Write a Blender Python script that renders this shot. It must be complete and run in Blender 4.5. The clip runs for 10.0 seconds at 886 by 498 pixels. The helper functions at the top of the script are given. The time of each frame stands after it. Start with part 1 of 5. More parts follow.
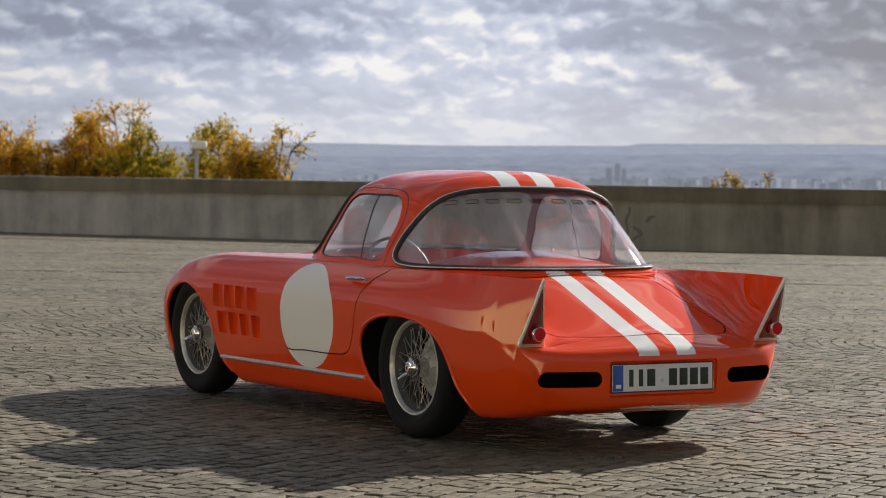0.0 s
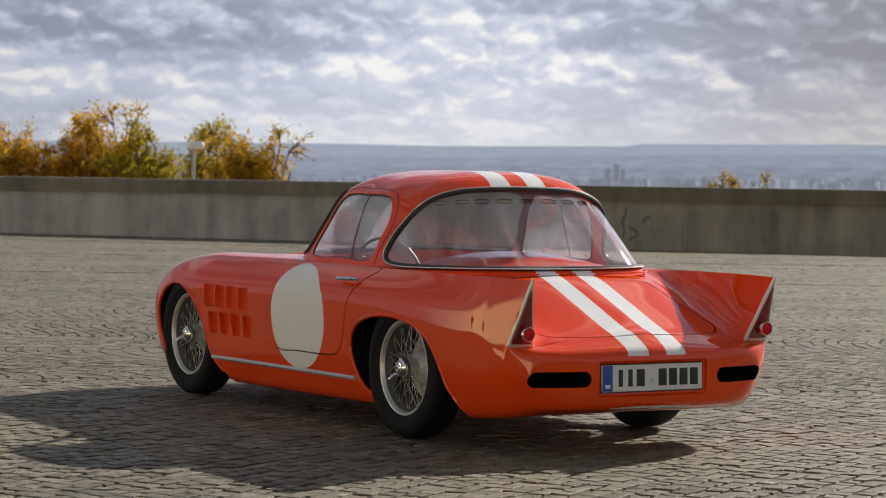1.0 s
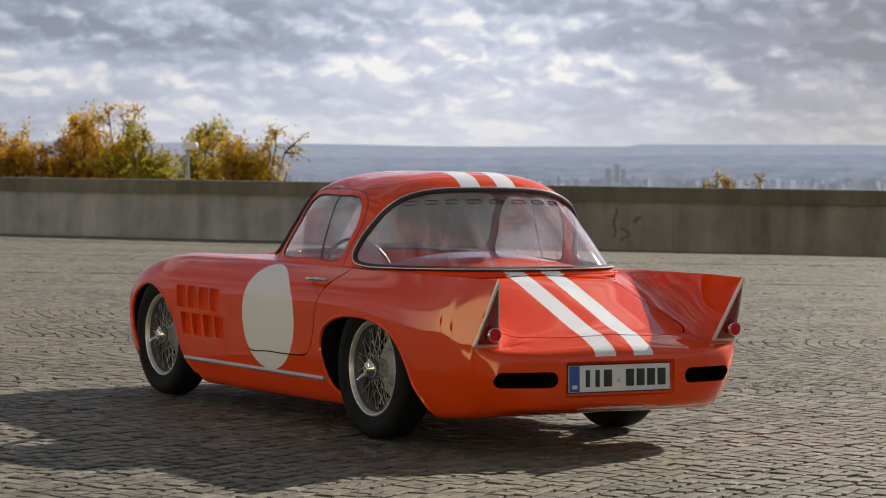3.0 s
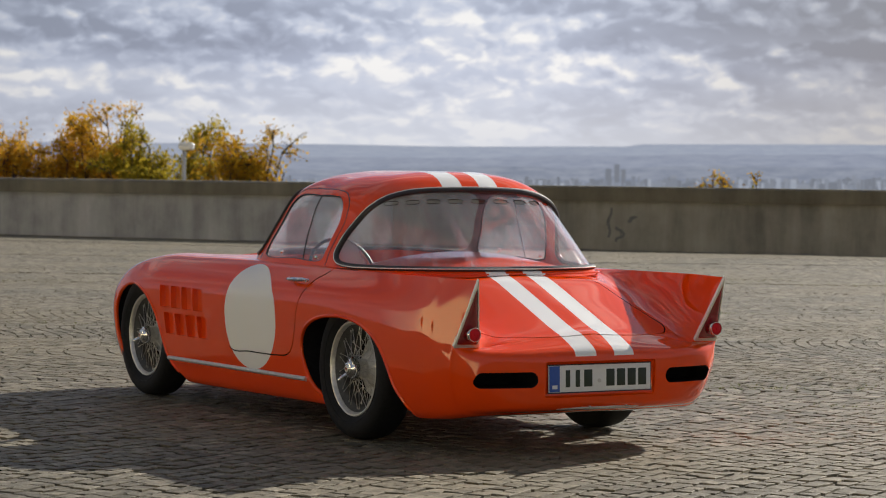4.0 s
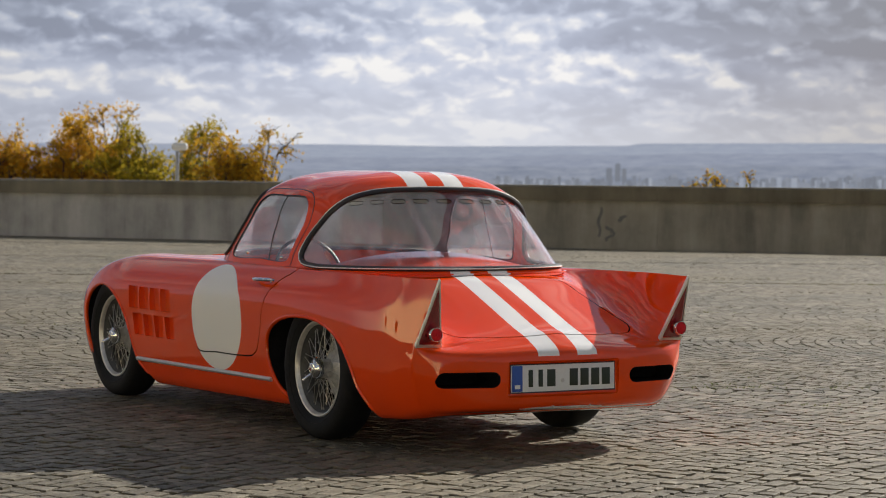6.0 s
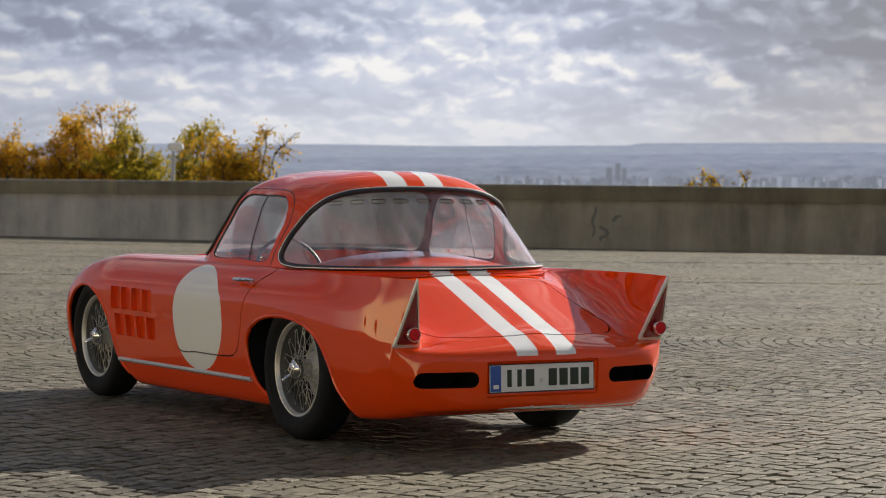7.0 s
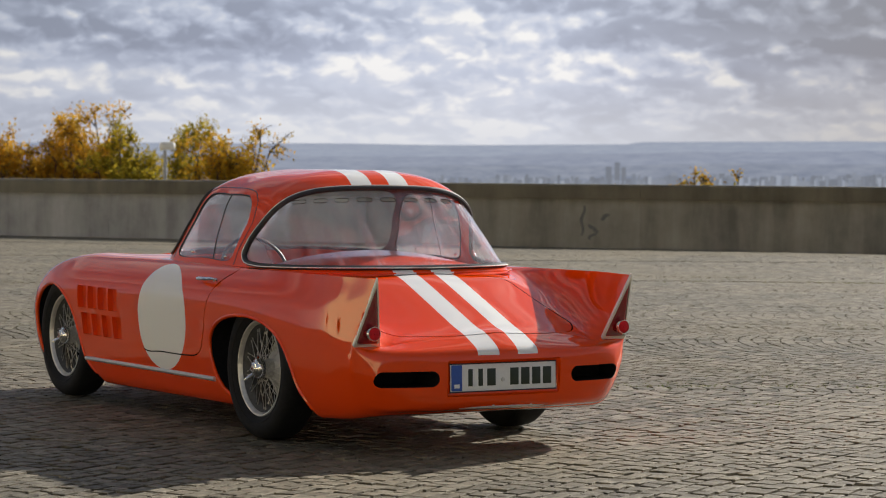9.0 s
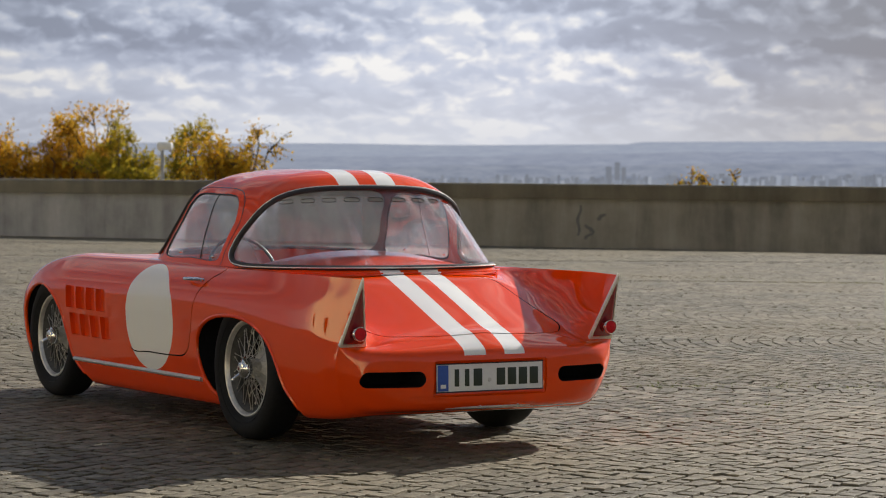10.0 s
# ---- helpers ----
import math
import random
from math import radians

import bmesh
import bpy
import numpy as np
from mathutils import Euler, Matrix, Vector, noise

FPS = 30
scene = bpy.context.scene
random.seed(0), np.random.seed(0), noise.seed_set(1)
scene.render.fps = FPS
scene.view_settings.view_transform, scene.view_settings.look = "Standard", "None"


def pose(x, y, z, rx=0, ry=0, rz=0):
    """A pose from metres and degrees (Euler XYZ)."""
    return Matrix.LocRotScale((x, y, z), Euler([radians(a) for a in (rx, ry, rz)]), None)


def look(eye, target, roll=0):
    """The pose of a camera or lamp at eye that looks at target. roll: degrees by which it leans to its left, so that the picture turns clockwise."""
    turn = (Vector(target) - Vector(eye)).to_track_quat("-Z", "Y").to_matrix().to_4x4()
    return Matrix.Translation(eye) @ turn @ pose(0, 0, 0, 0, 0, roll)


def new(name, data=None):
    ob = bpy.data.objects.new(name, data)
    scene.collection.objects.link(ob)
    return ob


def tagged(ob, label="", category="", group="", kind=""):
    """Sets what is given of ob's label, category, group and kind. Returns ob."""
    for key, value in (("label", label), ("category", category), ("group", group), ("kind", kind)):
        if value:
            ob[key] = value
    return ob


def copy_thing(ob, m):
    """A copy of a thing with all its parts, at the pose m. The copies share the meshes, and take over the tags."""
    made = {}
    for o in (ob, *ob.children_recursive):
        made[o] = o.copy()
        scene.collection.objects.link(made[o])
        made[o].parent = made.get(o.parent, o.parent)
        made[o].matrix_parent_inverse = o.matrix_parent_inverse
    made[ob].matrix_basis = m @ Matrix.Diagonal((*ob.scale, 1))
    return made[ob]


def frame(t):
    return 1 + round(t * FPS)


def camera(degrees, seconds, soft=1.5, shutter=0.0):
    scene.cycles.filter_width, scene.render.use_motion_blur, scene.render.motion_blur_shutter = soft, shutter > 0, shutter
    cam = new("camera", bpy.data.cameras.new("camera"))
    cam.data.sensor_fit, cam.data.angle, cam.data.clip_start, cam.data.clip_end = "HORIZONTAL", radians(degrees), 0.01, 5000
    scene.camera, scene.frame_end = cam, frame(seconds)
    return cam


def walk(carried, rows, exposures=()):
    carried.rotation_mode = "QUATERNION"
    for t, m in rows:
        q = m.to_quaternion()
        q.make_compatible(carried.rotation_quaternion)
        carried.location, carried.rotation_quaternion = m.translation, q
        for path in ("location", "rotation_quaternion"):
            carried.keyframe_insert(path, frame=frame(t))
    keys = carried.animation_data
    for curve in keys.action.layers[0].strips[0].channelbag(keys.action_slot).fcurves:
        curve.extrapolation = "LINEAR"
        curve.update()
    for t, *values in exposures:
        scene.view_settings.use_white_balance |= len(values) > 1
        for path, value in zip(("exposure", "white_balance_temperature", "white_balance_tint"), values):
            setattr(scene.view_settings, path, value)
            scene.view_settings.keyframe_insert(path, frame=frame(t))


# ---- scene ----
cam = camera(20.478, 10.0, soft=1.1)
ROWS = [
    (0.0, -6.1666, -9.2777, 1.2169, -31.077, -1.993, 1.008),
    (0.5, -6.1533, -9.2882, 1.2164, -31.083, -1.987, 1.001),
    (1.0, -6.1344, -9.3021, 1.2165, -31.099, -1.980, 0.993),
    (1.5, -6.1117, -9.3169, 1.2180, -31.099, -1.978, 0.979),
    (2.0, -6.0812, -9.3343, 1.2189, -31.096, -1.977, 0.972),
    (2.5, -6.0465, -9.3519, 1.2188, -31.088, -1.974, 0.966),
    (4.0, -5.9292, -9.4033, 1.2194, -31.076, -1.970, 0.897),
    (4.5, -5.8916, -9.4211, 1.2197, -31.071, -1.969, 0.873),
    (5.0, -5.8533, -9.4383, 1.2203, -31.069, -1.971, 0.839),
    (5.5, -5.8182, -9.4531, 1.2209, -31.057, -1.975, 0.790),
    (7.0, -5.6935, -9.5049, 1.2219, -31.042, -1.980, 0.686),
    (7.5, -5.6526, -9.5200, 1.2230, -31.039, -1.991, 0.662),
    (8.0, -5.6115, -9.5352, 1.2223, -31.044, -1.992, 0.648),
    (8.5, -5.5750, -9.5485, 1.2216, -31.037, -1.995, 0.641),
    (9.0, -5.5378, -9.5608, 1.2221, -31.050, -2.002, 0.646),
    (9.5, -5.5065, -9.5691, 1.2218, -31.051, -2.001, 0.643),
    (10.0, -5.4795, -9.5754, 1.2220, -31.047, -2.002, 0.627),
]
walk(cam, [(t, pose(x, y, z, 0, 0, yaw) @ pose(0, 0, 0, 90 + pitch) @ pose(0, 0, 0, 0, 0, roll)) for t, x, y, z, yaw, pitch, roll in ROWS], exposures=[(0.0, 0.0), (10.0, 0.0)])
cam.data.dof.use_dof, cam.data.dof.focus_distance, cam.data.dof.aperture_fstop = True, 10.7, 8.0

# ---- light ----
SUN_TO = Vector((1.78, 0.58, 1.0)).normalized()
SUN_EL, SUN_AZ = math.asin(SUN_TO.z), math.atan2(SUN_TO.x, SUN_TO.y)
sun = new("sun", bpy.data.lights.new("sun", "SUN"))
sun.data.energy, sun.data.angle, sun.data.color = 6.4, radians(0.6), (1.0, 0.95, 0.87)
sun.matrix_world = look((60, 20, 40), Vector((60, 20, 40)) - SUN_TO)


class Tree:
    """A node tree and a pen to write it with."""

    def __init__(self, owner):
        owner.use_nodes = True
        self.t = owner.node_tree
        self.t.nodes.clear()

    def node(self, kind, values=None, **props):
        n = self.t.nodes.new(kind)
        for k, v in props.items():
            setattr(n, k, v)
        for k, v in (values or {}).items():
            if isinstance(v, bpy.types.NodeSocket):
                self.t.links.new(v, n.inputs[k])
            else:
                n.inputs[k].default_value = v
        return n

    def math(self, op, a, b=0.0, c=0.0, clamp=False):
        return self.node("ShaderNodeMath", {0: a, 1: b, 2: c}, operation=op, use_clamp=clamp).outputs[0]

    def vec(self, op, a, b=(0, 0, 0)):
        n = self.node("ShaderNodeVectorMath", {0: a, 1: b}, operation=op)
        return n.outputs["Value"] if op in ("DOT_PRODUCT", "LENGTH") else n.outputs[0]

    def mix(self, fac, a, b):
        n = self.node("ShaderNodeMix", data_type="RGBA")
        for i, v in ((0, fac), (6, a), (7, b)):
            if isinstance(v, bpy.types.NodeSocket):
                self.t.links.new(v, n.inputs[i])
            else:
                n.inputs[i].default_value = v if i == 0 else (*v, 1)
        return n.outputs[2]

    def noise(self, where, scale, detail=4, rough=0.55, lac=2.0):
        return self.node("ShaderNodeTexNoise", {"Vector": where, "Scale": scale, "Detail": detail, "Roughness": rough, "Lacunarity": lac}).outputs[0]

    def ramp(self, fac, *stops):
        n = self.node("ShaderNodeValToRGB", {0: fac})
        e = n.color_ramp.elements
        while len(e) < len(stops):
            e.new(0.5)
        for s, (p, c) in zip(e, stops):
            s.position, s.color = p, (*c, 1) if len(c) == 3 else c
        return n.outputs[0]

    def bump(self, height, strength, distance):
        return self.node("ShaderNodeBump", {"Height": height, "Strength": strength, "Distance": distance}).outputs[0]


def grey(v):
    return (v, v, v)


def make_sky():
    world = bpy.data.worlds.new("sky")
    scene.world = world
    k = Tree(world)
    way = k.node("ShaderNodeTexCoord").outputs["Generated"]
    xyz = k.node("ShaderNodeSeparateXYZ", {0: way})
    x, y, z = xyz.outputs
    sky = k.node("ShaderNodeTexSky", sky_type="NISHITA", sun_disc=False, sun_elevation=SUN_EL, sun_rotation=SUN_AZ, air_density=1.2, dust_density=2.0)
    # Clouds in banks: wide and flat near the horizon, larger overhead.
    az = k.math("ARCTAN2", x, y)
    el = k.math("ARCSINE", z)
    low = k.math("POWER", k.math("MAXIMUM", el, 0.0005), 0.75)
    place = k.node("ShaderNodeCombineXYZ", {0: k.math("MULTIPLY", az, 17.0), 1: k.math("MULTIPLY", low, 18.5), 2: 2.35}).outputs[0]
    warp = k.node("ShaderNodeTexNoise", {"Vector": place, "Scale": 2.6, "Detail": 4.0}).outputs["Color"]
    bent = k.vec("ADD", place, k.node("ShaderNodeVectorMath", {0: k.vec("SUBTRACT", warp, (0.5, 0.5, 0.5)), 1: (0.32, 0.26, 0.3)}, operation="MULTIPLY").outputs[0])
    big = k.noise(bent, 0.55, 2, 0.5)
    heap = lambda where: k.math("SUBTRACT", k.noise(where, 1.45, 8, 0.50), k.math("MULTIPLY", k.node("ShaderNodeTexVoronoi", {"Vector": where, "Scale": 2.6, "Smoothness": 0.5, "Detail": 2.0, "Roughness": 0.55}, feature="SMOOTH_F1").outputs["Distance"], 0.22))
    here, above = heap(bent), heap(k.vec("ADD", bent, (0.03, 0.10, 0.0)))
    rim = k.math("MAXIMUM", k.math("MULTIPLY", k.math("SUBTRACT", here, above), 1.35), -0.05)

    def shelf_cloud(a0, e0, wide, tall):
        """A broad flat cloud, dark underneath."""
        u = k.math("DIVIDE", k.math("SUBTRACT", k.math("MULTIPLY_ADD", k.math("SUBTRACT", big, 0.5), 0.16, az), radians(a0)), radians(wide))
        v = k.math("DIVIDE", k.math("SUBTRACT", k.math("MULTIPLY_ADD", k.math("SUBTRACT", here, 0.4), 0.030, el), e0), tall)
        return k.math("EXPONENT", k.math("MULTIPLY", k.math("ADD", k.math("MULTIPLY", u, u), k.math("MULTIPLY", v, v)), -1.0))
    thick = shelf_cloud(24.6, 0.047, 4.4, 0.0085)
    for spot in ((18.8, 0.038, 3.2, 0.034), (20.0, 0.064, 3.6, 0.011), (38.6, 0.060, 4.2, 0.0125), (29.0, 0.071, 3.0, 0.006), (41.0, 0.043, 3.4, 0.006)):
        thick = k.math("MAXIMUM", thick, shelf_cloud(*spot))
    cover = k.math("ADD", k.math("ADD", k.math("MULTIPLY", here, 0.62), k.math("MULTIPLY", big, 0.34)), k.math("SUBTRACT", rim, k.math("MULTIPLY", thick, 0.27)))
    cloud = k.ramp(cover, (0.10, (0.235, 0.275, 0.395)), (0.24, (0.33, 0.38, 0.52)), (0.36, (0.46, 0.515, 0.66)), (0.45, (0.58, 0.615, 0.72)), (0.55, (0.80, 0.80, 0.82)))
    # Haze towards the horizon, more light towards the sun, a warm strip opposite, dimming overhead to deepen shade.
    bands = k.noise(k.node("ShaderNodeCombineXYZ", {0: k.math("MULTIPLY", x, 4.0), 1: k.math("MULTIPLY", y, 4.0), 2: k.math("MULTIPLY", el, 17.0)}).outputs[0], 1.0, 3, 0.45)
    high = k.ramp(bands, (0.35, (0.14, 0.18, 0.30)), (0.48, (0.25, 0.30, 0.44)), (0.55, (0.58, 0.61, 0.70)), (0.62, (1.0, 1.0, 1.0)))
    cloud = k.mix(k.node("ShaderNodeMapRange", {0: el, 1: 0.10, 2: 0.35, 3: 0.0, 4: 1.0}).outputs[0], cloud, high)
    haze = k.node("ShaderNodeMapRange", {0: el, 1: 0.004, 2: 0.040, 3: 1.0, 4: 0.0}).outputs[0]
    veiled = k.mix(k.math("MULTIPLY", haze, k.node("ShaderNodeMapRange", {0: az, 1: radians(20), 2: radians(27), 3: 0.45, 4: 0.88}).outputs[0]), cloud, (0.60, 0.63, 0.70))
    near = k.math("MAXIMUM", k.vec("DOT_PRODUCT", way, tuple(SUN_TO)), 0.0)
    glow = k.math("ADD", 0.99, k.math("MULTIPLY", k.math("POWER", near, 5.0), k.node("ShaderNodeMapRange", {0: el, 1: 0.09, 2: 0.22, 3: 0.4, 4: 3.0}).outputs[0]))
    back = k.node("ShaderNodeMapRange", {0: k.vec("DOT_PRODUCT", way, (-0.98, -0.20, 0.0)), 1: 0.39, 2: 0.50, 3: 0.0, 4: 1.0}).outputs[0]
    # Unseen warm strip added under the cloud's edge, mirrored in and lighting the flank.
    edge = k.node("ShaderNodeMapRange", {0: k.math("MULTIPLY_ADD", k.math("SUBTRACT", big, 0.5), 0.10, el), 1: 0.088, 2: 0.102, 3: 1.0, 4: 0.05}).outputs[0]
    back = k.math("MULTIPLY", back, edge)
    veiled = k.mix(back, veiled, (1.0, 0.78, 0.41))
    # Darker rain cloud away from the sun's side, from the forward left round to the left.
    bank = k.node("ShaderNodeMapRange", {0: k.math("MULTIPLY_ADD", k.math("SUBTRACT", big, 0.5), 0.12, az), 1: radians(13), 2: radians(29), 3: 0.60, 4: 1.0}, interpolation_type="SMOOTHSTEP").outputs[0]
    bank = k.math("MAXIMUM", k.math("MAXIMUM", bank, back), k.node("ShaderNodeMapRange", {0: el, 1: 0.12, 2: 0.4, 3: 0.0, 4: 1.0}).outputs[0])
    # Lens falloff to the right, put into the sky's brightness.
    side = k.node("ShaderNodeMapRange", {0: az, 1: radians(33), 2: radians(42), 3: 1.0, 4: 0.62}, interpolation_type="SMOOTHSTEP").outputs[0]
    bank = k.math("MULTIPLY", bank, side)
    over = k.node("ShaderNodeMapRange", {0: el, 1: 0.03, 2: 0.5, 3: 1.0, 4: 0.38}).outputs[0]
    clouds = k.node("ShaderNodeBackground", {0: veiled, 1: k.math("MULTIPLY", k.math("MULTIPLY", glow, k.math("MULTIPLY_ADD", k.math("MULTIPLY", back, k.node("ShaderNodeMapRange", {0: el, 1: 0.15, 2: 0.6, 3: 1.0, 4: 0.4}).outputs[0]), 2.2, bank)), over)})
    clear = k.node("ShaderNodeBackground", {0: sky.outputs[0], 1: 0.012})
    both = k.node("ShaderNodeAddShader", {0: clouds.outputs[0], 1: clear.outputs[0]})
    k.node("ShaderNodeOutputWorld", {0: both.outputs[0]})


make_sky()


# ---- materials ----
def material(name):
    m = bpy.data.materials.new(name)
    return m, Tree(m)


def finish(k, surface, values):
    p = k.node("ShaderNodeBsdfPrincipled", {"Base Color": surface if isinstance(surface, bpy.types.NodeSocket) else (*surface, 1), **values})
    k.node("ShaderNodeOutputMaterial", {0: p.outputs[0]})
    return p


def plain(name, colour, rough, metal=0.0, grain=0.0, size=60.0, **more):
    """A plain surface whose colour and gloss vary a little."""
    m, k = material(name)
    co = k.node("ShaderNodeTexCoord").outputs["Object"]
    n = k.noise(co, size, 5)
    dark = tuple(c * (1 - grain) for c in colour)
    light = tuple(min(1, c * (1 + grain)) for c in colour)
    r = k.math("ADD", rough - 0.06, k.math("MULTIPLY", k.noise(co, size * 0.3, 3), 0.12))
    finish(k, k.ramp(n, (0.3, dark), (0.7, light)), {"Roughness": r, "Metallic": metal, **more})
    return m


def paint_material():
    """Orange-red gloss coachwork paint with two white stripes along the car and a white racing roundel on the flank."""
    m, k = material("coach_paint")
    co = k.node("ShaderNodeTexCoord").outputs["Object"]
    x, y, z = k.node("ShaderNodeSeparateXYZ", {0: co}).outputs
    ax = k.math("ABSOLUTE", x)
    edge = lambda v, at: k.math("MULTIPLY_ADD", k.math("SUBTRACT", v, at), 900.0, 0.5, clamp=True)
    less = lambda v, at: k.math("MULTIPLY_ADD", k.math("SUBTRACT", at, v), 900.0, 0.5, clamp=True)
    stripe = k.math("MULTIPLY", k.math("MULTIPLY", edge(ax, 0.046), less(ax, 0.149)), edge(z, 0.424))
    lean = k.math("MULTIPLY", k.math("MAXIMUM", k.math("SUBTRACT", z, 0.60), 0.0), 0.35)
    dy, dz = k.math("ABSOLUTE", k.math("SUBTRACT", k.math("SUBTRACT", y, 0.990), lean)), k.math("ABSOLUTE", k.math("SUBTRACT", z, 0.485))
    field = k.math("ADD", k.math("POWER", k.math("DIVIDE", dy, 0.268), 2.1), k.math("POWER", k.math("DIVIDE", dz, 0.247), 2.1))
    disc = k.math("MULTIPLY", k.math("MULTIPLY_ADD", k.math("SUBTRACT", 1.0, field), 120.0, 0.5, clamp=True), edge(ax, 0.5))
    white = k.math("MAXIMUM", stripe, disc)
    red = k.mix(k.noise(co, 3.0, 3), (0.76, 0.056, 0.0006), (0.81, 0.064, 0.0008))
    dust = k.math("MULTIPLY", k.ramp(k.noise(co, 14.0, 6, 0.7), (0.45, grey(0)), (0.8, grey(1))), 0.004)
    base = k.mix(dust, k.mix(white, red, (0.84, 0.835, 0.815)), (0.45, 0.26, 0.10))
    wave = k.bump(k.noise(co, 2.2, 2), 0.006, 0.02)
    finish(k, base, {"Roughness": k.math("ADD", 0.34, k.math("MULTIPLY", k.noise(co, 9.0, 4), 0.12)), "Coat Weight": 1.0, "Coat Roughness": 0.012, "Coat IOR": 1.53, "Normal": wave, "Coat Normal": wave, "Specular IOR Level": 0.0})
    return m


def glass_material(name, tint, gloss, floor, film_amount):
    """Clear acrylic: light goes straight through, the sheen grows at a glance."""
    m, k = material(name)
    co = k.node("ShaderNodeTexCoord").outputs["Object"]
    clear = k.node("ShaderNodeBsdfTransparent", {0: (*tint, 1)})
    sheen = k.node("ShaderNodeBsdfGlossy", {0: (1, 1, 1, 1), "Roughness": 0.03, "Normal": k.bump(k.noise(co, 3.0, 2), 0.03, 0.02)})
    facing = k.node("ShaderNodeLayerWeight", {"Blend": 0.5}).outputs["Facing"]
    f = k.math("MULTIPLY_ADD", k.math("POWER", facing, 4.0), 0.9 * gloss, floor)
    # Dusty film whose streaks and blue tint also paint sun glare and sky veil.
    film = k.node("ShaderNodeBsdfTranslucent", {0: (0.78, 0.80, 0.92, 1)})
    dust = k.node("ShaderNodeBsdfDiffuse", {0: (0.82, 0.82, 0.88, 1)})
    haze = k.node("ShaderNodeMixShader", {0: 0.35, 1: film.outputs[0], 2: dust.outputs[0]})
    veil_streak = k.noise(k.node("ShaderNodeMapping", {0: co, 2: (0.0, 0.6, 0.0), 3: (6.0, 1.0, 0.5)}).outputs[0], 1.3, 3, 0.5)
    smear_glare = k.ramp(veil_streak, (0.47, grey(0.022 * film_amount)), (0.57, grey(0.07 * film_amount)), (0.66, grey(0.28 * film_amount)))
    veiled = k.node("ShaderNodeMixShader", {0: smear_glare, 1: clear.outputs[0], 2: haze.outputs[0]})
    both = k.node("ShaderNodeMixShader", {0: f, 1: veiled.outputs[0], 2: sheen.outputs[0]})
    k.node("ShaderNodeOutputMaterial", {0: both.outputs[0]})
    return m


def stone_material():
    """Weathered granite setts, each a little different."""
    m, k = material("granite_setts")
    geo = k.node("ShaderNodeNewGeometry")
    pos = geo.outputs["Position"]
    one = k.node("ShaderNodeObjectInfo").outputs["Random"]
    each = k.math("FRACT", k.math("ADD", geo.outputs["Random Per Island"], one))
    tone = k.ramp(each, (0.0, (0.102, 0.089, 0.061)), (0.35, (0.173, 0.154, 0.110)), (0.7, (0.213, 0.192, 0.141)), (1.0, (0.279, 0.252, 0.193)))
    speck = k.ramp(k.noise(pos, 85.0, 6, 0.72), (0.32, grey(0.55)), (0.66, grey(1.3)))
    stain = k.ramp(k.noise(pos, 0.55, 5, 0.6), (0.3, (0.72, 0.72, 0.70)), (0.7, (1.08, 1.05, 1.0)))
    c = k.node("ShaderNodeMix", {6: tone, 7: speck, 0: 1.0}, data_type="RGBA", blend_type="MULTIPLY").outputs[2]
    c = k.node("ShaderNodeMix", {6: c, 7: stain, 0: 1.0}, data_type="RGBA", blend_type="MULTIPLY").outputs[2]
    blot = k.ramp(k.noise(pos, 13.0, 5, 0.7), (0.36, (0.50, 0.47, 0.42)), (0.5, (0.98, 0.96, 0.95)), (0.62, (1.35, 1.31, 1.28)))
    c = k.node("ShaderNodeMix", {6: c, 7: blot, 0: 1.0}, data_type="RGBA", blend_type="MULTIPLY").outputs[2]
    c = k.mix(k.math("MULTIPLY", k.ramp(k.noise(pos, 0.32, 4, 0.6), (0.44, grey(0)), (0.62, grey(1))), 0.42), c, (0.21, 0.172, 0.10))
    moss = k.math("MULTIPLY", k.ramp(k.noise(pos, 7.0, 6, 0.7), (0.50, grey(0)), (0.68, grey(1))), 0.4)
    c = k.mix(moss, c, (0.075, 0.068, 0.035))
    pale = k.math("MULTIPLY", k.ramp(k.noise(pos, 23.0, 5, 0.7), (0.52, grey(0)), (0.70, grey(1))), 0.5)
    c = k.mix(pale, c, (0.19, 0.175, 0.125))
    finish(k, c, {"Roughness": 0.62, "Normal": k.bump(k.noise(pos, 40.0, 6, 0.7), 0.9, 0.006), "Specular IOR Level": 0.35})
    return m


def earth_material():
    """Sand and dirt between the setts; farther out the same pavement in small, then grass."""
    m, k = material("sandy_ground")
    pos = k.node("ShaderNodeNewGeometry").outputs["Position"]
    n = k.noise(pos, 6.0, 7, 0.65)
    sand = k.ramp(n, (0.3, (0.020, 0.018, 0.012)), (0.55, (0.042, 0.038, 0.026)), (0.75, (0.09, 0.08, 0.055)))
    v = k.node("ShaderNodeTexVoronoi", {"Vector": pos, "Scale": 8.5}, feature="DISTANCE_TO_EDGE").outputs["Distance"]
    sett = k.ramp(k.noise(pos, 9.0, 3), (0.3, (0.13, 0.115, 0.09)), (0.7, (0.22, 0.195, 0.155)))
    sand = k.mix(k.math("MULTIPLY", k.ramp(k.noise(pos, 1.1, 5, 0.65), (0.46, grey(0)), (0.6, grey(1))), 0.7), sand, (0.070, 0.060, 0.018))
    c = k.mix(k.ramp(v, (0.05, grey(0)), (0.12, grey(1))), sand, sett)
    finish(k, c, {"Roughness": 0.9, "Normal": k.bump(k.ramp(v, (0.0, grey(0)), (0.2, grey(1))), 0.5, 0.02)})
    return m


